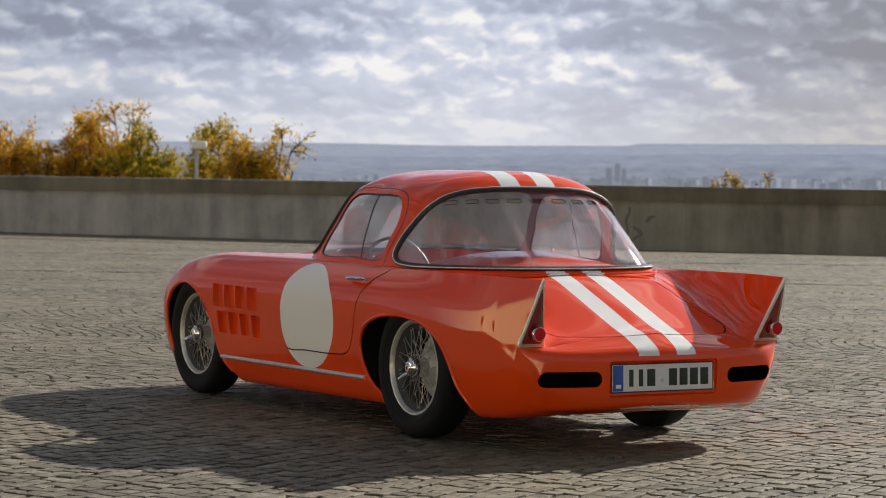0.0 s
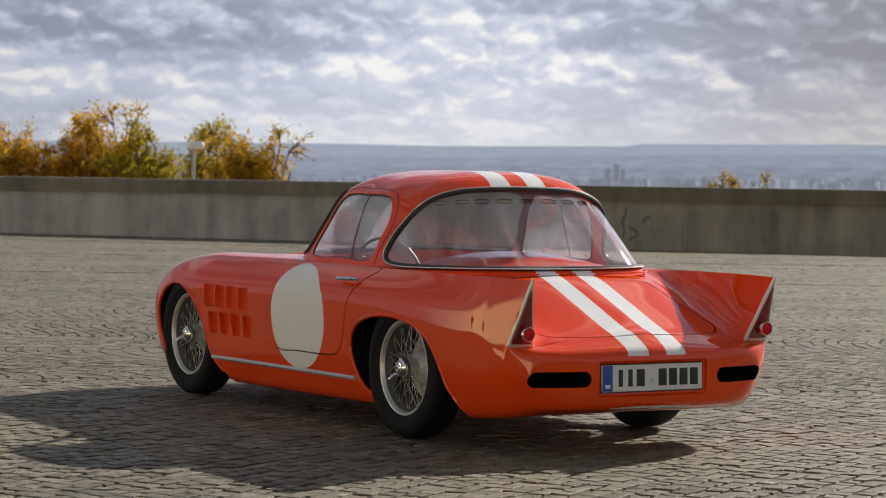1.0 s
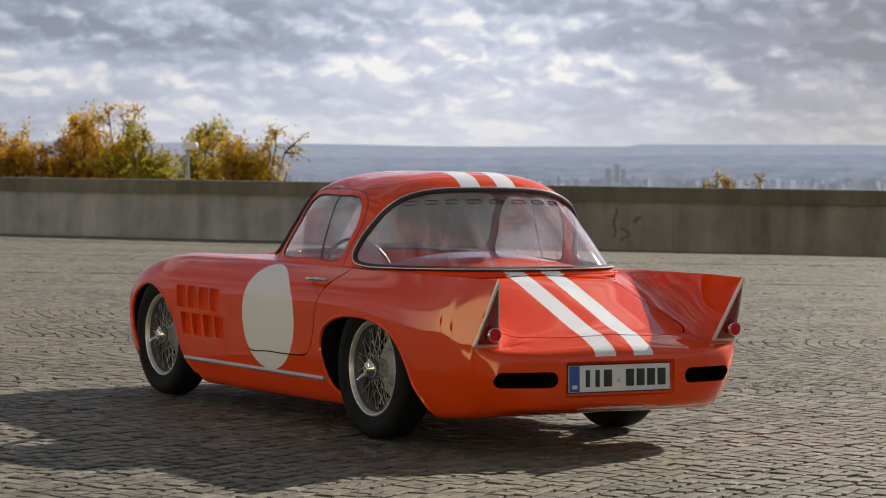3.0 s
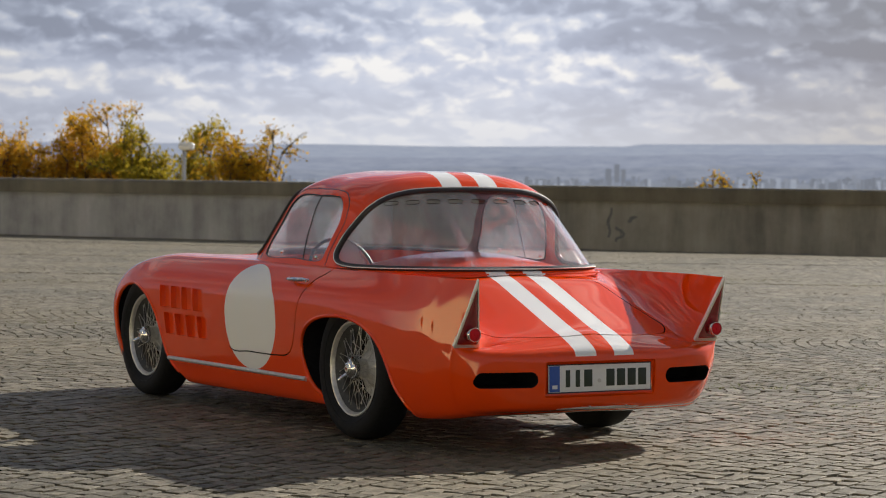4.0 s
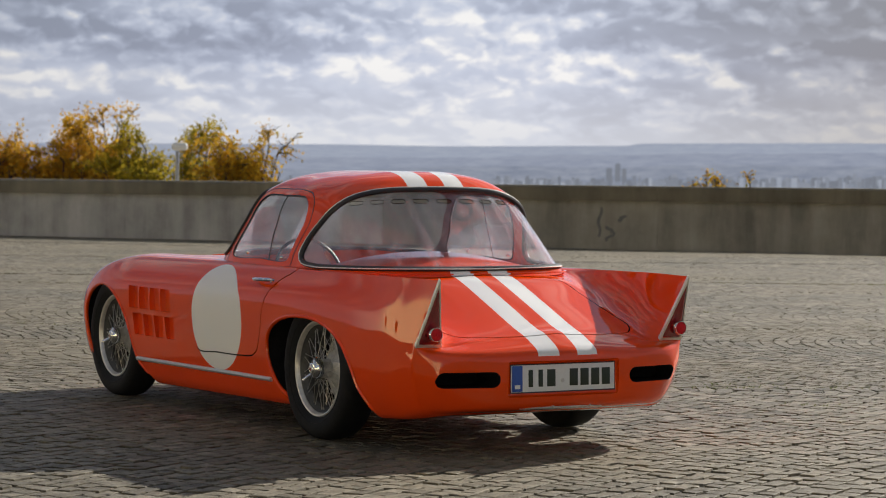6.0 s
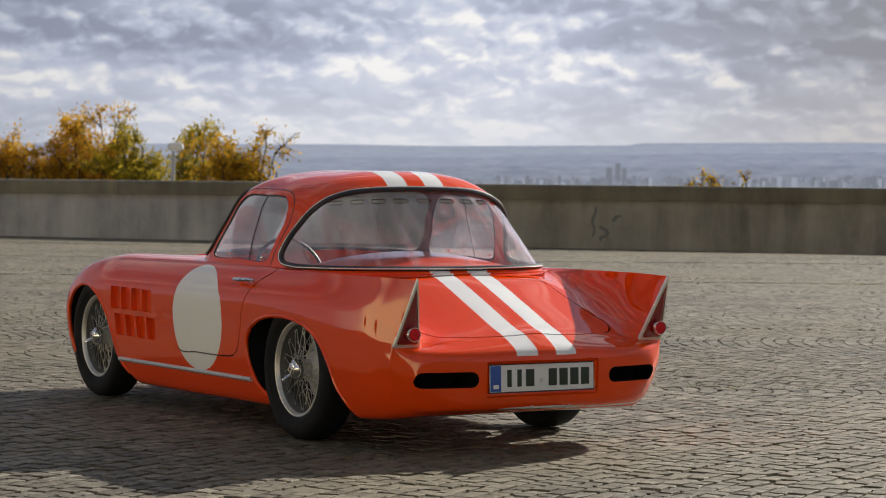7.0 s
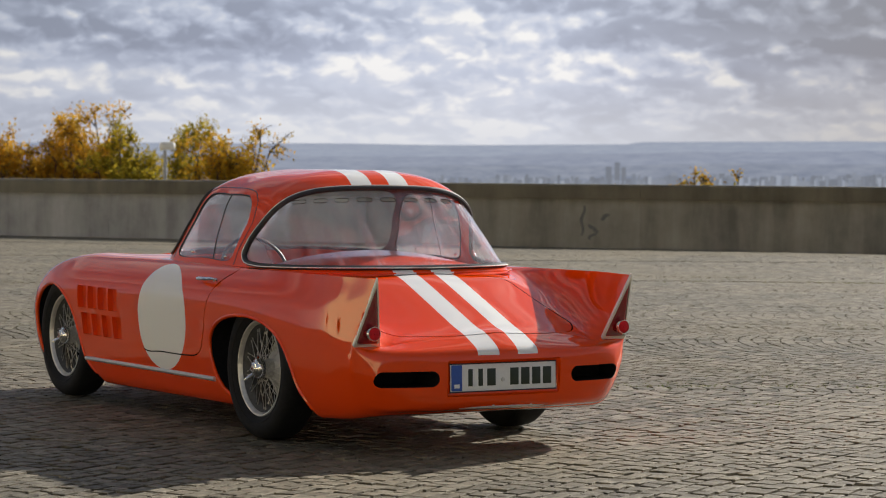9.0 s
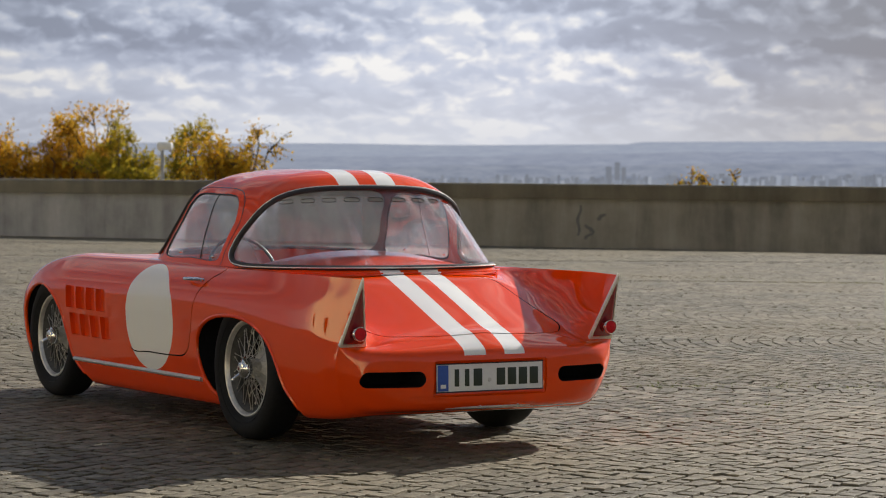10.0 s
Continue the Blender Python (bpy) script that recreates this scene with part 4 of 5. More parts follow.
# Wheels.
def build_wheel():
    """A wire wheel with its outer face towards -x, hub at the origin."""
    bm = bmesh.new()
    lathe(bm, [(0.2085, -0.064), (0.2125, -0.060), (0.2125, -0.052), (0.204, -0.047), (0.1965, -0.040), (0.1945, -0.046), (0.1985, -0.056), (0.2035, -0.063)], 72)
    wheel = part("wheel", bm, ALLOY, car, "wire-spoked wheel with knock-off hub")
    bm = bmesh.new()
    lathe(bm, [(0.200, -0.046), (0.1885, -0.030), (0.178, -0.018), (0.176, 0.050), (0.195, 0.062), (0.205, 0.066), (0.205, 0.070), (0.190, 0.072), (0.172, 0.056), (0.172, -0.016), (0.184, -0.030), (0.197, -0.046)], 72)
    part("rim_well", bm, WELL, wheel, "shaded inside of the rim")
    bm = bmesh.new()
    prof = [(0.203, -0.052), (0.213, -0.060), (0.230, -0.074), (0.255, -0.082), (0.280, -0.080), (0.298, -0.070), (0.308, -0.055), (0.3125, -0.03), (0.3135, 0.0), (0.3125, 0.04), (0.308, 0.062), (0.296, 0.078), (0.262, 0.088), (0.225, 0.080), (0.203, 0.062)]
    lathe(bm, prof, 72)
    part("tyre", bm, RUBBER, wheel, "black rubber tyre")
    for r, a in ((0.2395, -0.0775),):
        bm = bmesh.new()
        lathe(bm, [(r - .002, a + .002), (r, a - .0018), (r + .002, a + .002)], 72)
        part("sidewall_ring", bm, RUBBER, wheel)
    bm = bmesh.new()
    lathe(bm, [(0.001, -0.062), (0.030, -0.062), (0.036, -0.055), (0.042, -0.030), (0.044, 0.02), (0.056, 0.05), (0.06, 0.07), (0.001, 0.07)], 40)
    part("hub", bm, STEEL, wheel, "steel splined hub")
    bm = bmesh.new()
    lathe(bm, [(0.001, -0.012), (0.030, -0.010), (0.055, 0.0), (0.074, 0.016), (0.085, 0.036), (0.090, 0.06)] + [(0.135 if i % 2 else 0.142, 0.062 + 0.005 * i) for i in range(5)] + [(0.142, 0.095), (0.001, 0.095)], 48)
    part("brake_drum", bm, STEEL, wheel, "finned grey brake drum")
    bm = bmesh.new()
    lathe(bm, [(0.001, -0.094), (0.017, -0.094), (0.021, -0.090), (0.027, -0.089), (0.031, -0.083), (0.042, -0.077), (0.046, -0.068), (0.046, -0.052), (0.001, -0.050)], 8 * 5)
    nut = part("knock_off", bm, CHROME, wheel, "two-eared chrome knock-off nut")
    bm = bmesh.new()
    lathe(bm, [(0.001, -0.0970), (0.0135, -0.0970), (0.0155, -0.094), (0.001, -0.093)], 24)
    part("hub_badge", bm, CREAM, wheel, "pale round badge")
    bm = bmesh.new()
    box(bm, (-0.0985, -0.0075, -0.0065), (-0.0965, 0.0075, 0.0065), 0.0008)
    part("badge_mark", bm, LENS, wheel, "small dark red mark")
    for w in (20, 200):
        bm = bmesh.new()
        turn = Matrix.Rotation(radians(w), 4, "X")
        tube(bm, [turn @ Vector(p) for p in ((-0.070, 0, 0.034), (-0.084, 0, 0.054), (-0.098, 0, 0.078), (-0.100, 0, 0.085))], [0.013, 0.012, 0.010, 0.006], 10, flat=0.55)
        part("knock_off_ear", bm, CHROME, wheel)
    # Spokes: outer and inner sets, crossing both ways.
    kinds = []
    for lean, (hub_r, hub_a), (rim_r, rim_a), count in ((58, (.036, -.050), (.187, -0.028), 14), (-58, (.036, -.050), (.187, -0.028), 14), (66, (.048, 0.020), (.178, 0.010), 16), (-66, (.048, 0.020), (.178, 0.010), 16)):
        p = Vector((hub_a, 0, hub_r))
        w = radians(lean)
        q = Vector((rim_a, rim_r * math.sin(w), rim_r * math.cos(w)))
        bm = bmesh.new()
        tube(bm, [p, q], 0.0015, 6)
        bmesh.ops.create_cone(bm, cap_ends=True, segments=6, radius1=0.0032, radius2=0.0024, depth=0.014, matrix=Matrix.Translation(q - (q - p).normalized() * 0.006) @ (q - p).to_track_quat("Z", "Y").to_matrix().to_4x4())
        kinds.append((bm, count, lean))
    for bm, count, lean in kinds:
        first = part("spoke", bm, SPOKE, wheel)
        off = 360 / count * (0.0 if lean > 0 else 0.32) + (6 if abs(lean) > 30 else 0)
        for i in range(count):
            s = first if i == 0 else new("spoke", first.data)
            s.parent = wheel
            s.matrix_basis = Matrix.Rotation(radians(360 * i / count + off), 4, "X")
    return wheel


wheel = build_wheel()
WHEEL_Z, TRACK = 0.3135, 0.622
wheel.matrix_basis = pose(-TRACK, 0.055, WHEEL_Z, -150)
for x, y, turn, roll in ((-TRACK, 2.275, 0, -135), (TRACK, 0.055, 180, 40), (TRACK, 2.275, 180, 110)):
    copy_thing(wheel, pose(x, y, WHEEL_Z, 0, 0, turn) @ pose(0, 0, 0, roll))


# Tail lamps: a leaning triangle on each fin's end.
def build_tail_lamp(s):
    tip, inner, outer = Vector((s * .631, -.894, .750)), Vector((s * .556, -.784, .469)), Vector((s * .677, -.780, .469))
    nrm = (inner - tip).cross(outer - tip).normalized()
    if nrm.y > 0:
        nrm = -nrm
    mid = tip * 0.26 + (inner + outer) * 0.37

    def tri(scale, lift, top=1.0):
        return [mid + (p - mid) * scale + nrm * lift for p in (tip, inner, outer)]

    def rounded(pts, r=0.16):
        out = []
        for i in range(3):
            p, a, b = pts[i], pts[i - 1], pts[(i + 1) % 3]
            rr = r * (0.35 if i == 0 else 1)
            for f in np.linspace(0, 1, 6):
                q0, q1 = p + (a - p) * rr * (1 - f), p + (b - p) * rr * f
                out.append(q0 * (1 - f) + q1 * f)
        return out
    o0, o1, i1 = rounded(tri(1.03, -0.006), 0.04), rounded(tri(1.03, 0.008), 0.04), rounded(tri(0.87, 0.010), 0.10)
    i0 = rounded(tri(0.87, 0.001), 0.10)
    bm = bmesh.new()
    loops = [[bm.verts.new(p) for p in L] for L in (o0, o1, i1, i0)]
    for a, b in zip(loops, loops[1:]):
        for j in range(len(a)):
            bm.faces.new((a[j], a[(j + 1) % len(a)], b[(j + 1) % len(a)], b[j]))
    lamp = part("tail_lamp", bm, CREAM, car, "triangular tail lamp in a pale metal frame")
    bm = bmesh.new()
    a, b, c = [[bm.verts.new(p) for p in rounded(tri(f, h), 0.12)] for f, h in ((0.87, 0.002), (0.83, 0.008), (0.60, 0.013))]
    for p, q in ((a, b), (b, c)):
        for j in range(len(p)):
            bm.faces.new((p[j], p[(j + 1) % len(p)], q[(j + 1) % len(p)], q[j]))
    bm.faces.new(c)
    part("lens", bm, LENS, lamp, "dark red lens")
    at = Vector((s * .621, -.815, .522)) + Vector((0, -1, 0)) * 0.036
    m = Matrix.Translation(at) @ Vector((0, 1, 0)).to_track_quat("X", "Z").to_matrix().to_4x4()
    bm = bmesh.new()
    lathe(bm, [(0.025, 0.004), (0.030, 0.004), (0.031, -0.006), (0.029, -0.010), (0.027, -0.010), (0.025, -0.006)], 36, m)
    part("reflector_ring", bm, CHROME, lamp, "chrome ring")
    bm = bmesh.new()
    lathe(bm, [(0.0005, 0.040), (0.027, 0.040), (0.027, 0.0), (0.0005, 0.0)], 32, m)
    part("reflector_barrel", bm, LENS, lamp, "dark red barrel of the reflector")
    bm = bmesh.new()
    lathe(bm, [(0.0005, -0.011), (0.012, -0.0105), (0.022, -0.008), (0.0255, -0.005), (0.0255, -0.001), (0.0005, -0.001)], 36, m)
    for i in range(7):
        w = 2 * math.pi * i / 6
        c = Vector((-0.00655, 0.014 * math.cos(w), 0.014 * math.sin(w))) if i < 6 else Vector((-0.0105, 0, 0))
        bmesh.ops.create_uvsphere(bm, u_segments=8, v_segments=6, radius=0.0045, matrix=m @ Matrix.Translation(c))
    part("reflector", bm, REFLEX, lamp, "round red reflector")


for s in (-1, 1):
    build_tail_lamp(s)


# Number plate: writing as plain bars.
def build_plate():
    tilt = Matrix.Translation((-0.011, -0.8845, 0.330)) @ Matrix.Rotation(radians(-2), 4, "X")
    bm = bmesh.new()
    box(bm, (-0.262, -0.004, -0.057), (0.262, 0.004, 0.057), 0.003, tilt)
    plate = part("number_plate", bm, PLATE, car, "white number plate with dark marks and a blue end strip")
    bm = bmesh.new()
    box(bm, (-0.2585, -0.0056, -0.054), (-0.206, -0.003, 0.054), 0.0015, tilt)
    part("blue_strip", bm, PLATE_BLUE, plate, "blue strip")
    for x, w in ((-.165, .022), (-.115, .022), (-.062, .042), (.052, .042), (.107, .042), (.162, .042), (.217, .042)):
        bm = bmesh.new()
        box(bm, (x - w / 2, -0.0056, -0.036), (x + w / 2, -0.003, 0.036), 0.001, tilt)
        part("character_bar", bm, PLATE_INK, plate, "dark plain bar")
    bm = bmesh.new()
    box(bm, (-0.245, -0.0066, -0.042), (-0.219, -0.004, -0.026), 0.0005, tilt)
    part("small_bar", bm, PLATE, plate, "white plain bar")
    bm = bmesh.new()
    lathe(bm, [(0.0005, -.0072), (0.008, -.0072), (0.009, -.004), (0.0005, -.004)], 20, tilt @ Matrix.Translation((-0.005, 0, -0.012)) @ Matrix.Rotation(radians(90), 4, "Z"))
    part("plate_sticker", bm, ALLOY, plate, "pale round sticker")
    bm = bmesh.new()
    outline = [(-0.264, -0.0585), (0.264, -0.0585), (0.264, 0.0585), (-0.264, 0.0585)]
    tube(bm, [tilt @ Vector((x, -0.002, z)) for x, z in outline], 0.003, 6, True)
    part("plate_frame", bm, SEAL, plate, "thin black frame")


build_plate()


# Bright strips, handles, tail details.
def flank(ys, zs, s, lift):
    g = body_grid_cache
    out = []
    for y, z in zip(ys, zs):
        d = np.abs(g[:, 9:66, 1] - y) + 1.3 * np.abs(g[:, 9:66, 2] - z)
        i = np.unravel_index(np.argsort(d.ravel())[:6], d.shape)
        w = 1 / (d[i] + 1e-3)
        x = (g[:, 9:66, 0][i] * w).sum() / w.sum()
        out.append((s * (x + lift), y, z))
    return out


def build_details():
    for s in (-1, 1):
        ys = np.linspace(1.93, 0.44, 40)
        zs = np.interp(ys, [0.44, 1.93], [0.236, 0.222])
        bm = bmesh.new()
        tube(bm, flank(ys, zs, s, 0.004), 0.0105, 10, flat=1.0)
        part("side_trim", bm, ALLOY, car, "polished metal trim along the sill")
        bm = bmesh.new()
        ys = np.linspace(0.62, 0.455, 12)
        tube(bm, [(s * (0.7085 + 0.022 * math.sin(math.pi * min(1, max(0, f))) ** 0.4), y, 0.684 + .003 * f) for f, y in zip(np.linspace(0, 1, 12), ys)], [0.008] + [0.0125] * 10 + [0.008], 10, flat=0.8)
        handle = part("door_handle", bm, CHROME, doors[0 if s < 0 else 1], "chrome door handle")
        bm = bmesh.new()
        lathe(bm, [(0.0005, 0), (0.008, 0), (0.008, 0.014), (0.0005, 0.014)], 20, Matrix.Translation((s * 0.712 - (0.007 if s > 0 else 0.007), 0.445, 0.684)))
        part("lock", bm, CHROME, doors[0 if s < 0 else 1], "small round lock")
    bm = bmesh.new()
    outline = []
    for x in np.linspace(-0.56, 0.56, 40):
        outline.append((x, -0.862 + 0.21 * x * x + 0.30 * max(0, abs(x) - 0.45), 0.203 + 0.05 * x * x))
    tube(bm, outline, 0.007, 8)
    part("tail_lip", bm, ALLOY, car, "bright metal lip under the tail")
    for x in (-0.30, -0.05, 0.14, 0.36):
        bm = bmesh.new()
        bmesh.ops.create_uvsphere(bm, u_segments=10, v_segments=6, radius=0.006, matrix=Matrix.Translation((x, -0.87 + 0.21 * x * x, 0.207 + 0.05 * x * x)))
        part("bolt", bm, STEEL, car)
    # Scuttle and the deck's seam strip in front of the lid.
    bm = bmesh.new()
    pts = cabin_point(np.linspace(5.95, 14.05, 90), np.full(90, -.045), 0.014)
    tube(bm, pts, 0.004, 6)
    part("deck_bead", bm, PAINT, car, "painted bead below the rear window")
    # Cowl louvres on the hood, in front of the windscreen.
    for s in (-1, 1):
        for i in range(4):
            y = 1.64 - 0.075 * i
            bm = bmesh.new()
            tube(bm, [(s * x, y - 0.05 * (0.52 - x), 0.742 + 0.018 * (0.55 - x) / 0.25) for x in np.linspace(0.50, 0.28, 8)], [0.002, 0.005, 0.006, 0.006, 0.006, 0.006, 0.005, 0.002], 8, flat=0.8)
            part("hood_louvre", bm, PAINT, car)
    # Wheel-arch lips.
    for line in (REAR_ARCH, FRONT_ARCH):
        ring = smooth_loop(line, 90, (0, 18))
        ring = ring[ring[:, 1] > 0.15]
        k = int(np.argmax(np.linalg.norm(ring - np.roll(ring, 1, axis=0), axis=1)))
        ring = np.roll(ring, -k, axis=0)
        for s in (-1, 1):
            part("arch_lip", tube(bmesh.new(), flank(ring[:, 0], ring[:, 1], s, -0.003), 0.009, 8), PAINT, car)


build_details()


def build_interior():
    bm = bmesh.new()
    for x0, x1 in ((-.5, .5),):
        top = [[bm.verts.new((x, 0.98 + 0.24 * f, 0.80 - 0.045 * (1 - math.sin(math.pi * (0.5 + 0.5 * f))) - 0.05 * (x / .5) ** 2 - 0.02 * f)) for x in np.linspace(x0, x1, 21)] for f in np.linspace(0, 1, 8)]
        low = [[bm.verts.new((x, 0.99, 0.62)) for x in np.linspace(x0, x1, 21)]]
        rows = low + top
        for a, b in zip(rows, rows[1:]):
            for j in range(20):
                bm.faces.new((a[j], a[j + 1], b[j + 1], b[j])).material_index = 1 if b[j].co.y > 1.07 else 0
    dash = part("dashboard", bm, PAINT_IN, car, "orange-red painted dashboard with a black top")
    dash.data.materials.append(CABIN_DARK)
    # Steering wheel.
    m = Matrix.Translation((-0.29, 0.88, 0.695)) @ Matrix.Rotation(radians(66), 4, "X")
    bm = bmesh.new()
    tube(bm, [m @ Vector((0.175 * math.cos(w), 0.175 * math.sin(w), 0)) for w in np.linspace(0, 2 * math.pi, 48, endpoint=False)], 0.0085, 8, True)
    rim = part("steering_wheel", bm, RIM_DARK, car, "dark-rimmed three-spoke steering wheel")
    for w in (90, 210, 330):
        w = radians(w)
        part("wheel_spoke", tube(bmesh.new(), [m @ Vector((0, 0, -0.03)), m @ Vector((0.172 * math.cos(w), 0.172 * math.sin(w), 0))], 0.007, 8, flat=0.4), ALLOY, rim, "metal spoke")
    part("steering_column", tube(bmesh.new(), [m @ Vector((0, 0, -0.02)), m @ Vector((0, 0, -0.35))], 0.02, 10), SEAL, rim)
    # Shelf behind the cockpit and a tunnel along the floor's middle.
    bm = bmesh.new()
    rows = [[bm.verts.new((x, y, 0.818 - 0.03 * f - 0.25 * x * x - 0.09 * max(0.0, f - 0.6) ** 2 * 6)) for x in np.linspace(-0.49, 0.49, 25)] for f, y in zip(np.linspace(0, 1, 10), np.linspace(0.30, -0.06, 10))]
    front = [bm.verts.new((v.co.x, 0.315, 0.52)) for v in rows[0]]
    for a, b in zip([front] + rows, rows):
        for j in range(24):
            bm.faces.new((a[j], a[j + 1], b[j + 1], b[j]))
    part("rear_shelf", bm, PAINT_IN, car, "domed red shelf behind the cockpit")
    bm = bmesh.new()
    box(bm, (-0.09, 0.24, 0.24), (0.09, 1.2, 0.46), 0.04)
    part("tunnel", bm, TRIM_RED, car, "red painted transmission tunnel")
    # Dark blocks added over the cockpit floor to take away red bounced light.
    for s in (-1, 1):
        bm = bmesh.new()
        box(bm, (min(s * 0.10, s * 0.495), 0.25, 0.245), (max(s * 0.10, s * 0.495), 0.97, 0.47), 0.05)
        part("seat_cushion", bm, CABIN_DARK, car, "dark block added on the floor to cut red bounce")


PAINT_IN = plain("painted_metal_inside", (0.70, 0.06, 0.012), 0.3, 0.0, 0.06, **{"Coat Weight": 0.6})
RIM_DARK = plain("dark_wheel_rim", (0.03, 0.025, 0.03), 0.35, 0.0, 0.2)
build_interior()

# ---- behind the parapet ----
def place(depth, px_right):
    """Ground point so far ahead of the camera's middle line and so far to its right."""
    return HOME + FORWARD * depth + RIGHT * px_right


def build_tree(at, base, reach, leaf, count, label, seed, size_of=1.0):
    """A tree of several limbs; reach gives each limb's tip (across, away, up) and how leafy it is."""
    rnd, gen = random.Random(seed), np.random.default_rng(seed)
    tree = thing("tree", label, "tree", "autumn trees behind the parapet", at=pose(at.x, at.y, base))
    bm = bmesh.new()
    tall = max(p[2] for p in reach)
    stem = Vector((0, 0, tall * 0.35))
    tube(bm, [Vector((0, 0, 0)), stem * 0.5 + Vector((0.05, 0.03, 0)), stem], [tall * 0.024, tall * 0.020, tall * 0.016], 9)
    spots, weights = [], []

    def limb(a, b, r, level, dense):
        mid = (a + b) / 2 + Vector((rnd.gauss(0, .08), rnd.gauss(0, .08), -0.10 if level == 0 else 0.02)) * (b - a).length
        path = [a * (1 - f) ** 2 + mid * 2 * f * (1 - f) + b * f * f for f in np.linspace(0, 1, 7)]
        tube(bm, path, [r * (1 - 0.12 * i) for i in range(7)], 6 if level == 0 else 4)
        for i, p in enumerate(path):
            if level or i > 3:
                spots.append(tuple(p))
                weights.append(dense * (0.55 if level == 0 else 1.0))
        if level < 3:
            for i in range((7, 4, 3)[level]):
                p = path[rnd.choice((2, 3, 4, 5, 6))]
                d = (b - a).normalized() * 0.75 + Vector((rnd.gauss(0, .55), rnd.gauss(0, .55), rnd.gauss(0.0, .42)))
                limb(p, p + d.normalized() * (0.62, 0.36, 0.20)[level] * size_of * rnd.uniform(.6, 1.1), r * 0.45, level + 1, dense)
    for across, away, up, dense in reach:
        tip = RIGHT * across + FORWARD * away + Vector((0, 0, up))
        limb(stem * rnd.uniform(0.7, 1.0), tip, tall * 0.008, 0, dense)
    for i in range(int(len(reach) * 1.8)):
        p, q = rnd.sample(reach, 2)
        f = rnd.uniform(0.25, 0.75)
        tip = RIGHT * (p[0] * f + q[0] * (1 - f)) + FORWARD * (rnd.gauss(0, .4) * size_of) + Vector((0, 0, (p[2] * f + q[2] * (1 - f)) - rnd.uniform(0.0, 0.35) * size_of))
        limb(stem * rnd.uniform(0.8, 1.0), tip, tall * 0.005, 0, min(p[3], q[3]))
    part("trunk", bm, BARK, tree)
    w = np.array(weights)
    c = np.array(spots)[gen.choice(len(w), count, p=w / w.sum())] + gen.normal(0, 0.125 * size_of, (count, 3))
    a = gen.normal(size=(count, 3))
    a /= np.linalg.norm(a, axis=1)[:, None]
    b = np.cross(a, gen.normal(size=(count, 3)))
    b /= np.linalg.norm(b, axis=1)[:, None]
    size = gen.uniform(0.040, 0.085, (count, 1)) * (0.5 + 0.5 * size_of)
    v = np.stack([c - a * size, c + b * size * 0.6, c + a * size, c - b * size * 0.6], axis=1).reshape(-1, 3)
    mesh_object("crown", v, np.arange(count * 4).reshape(-1, 4), leaf, smooth=False, parent=tree, label="autumn leaves")
    return tree


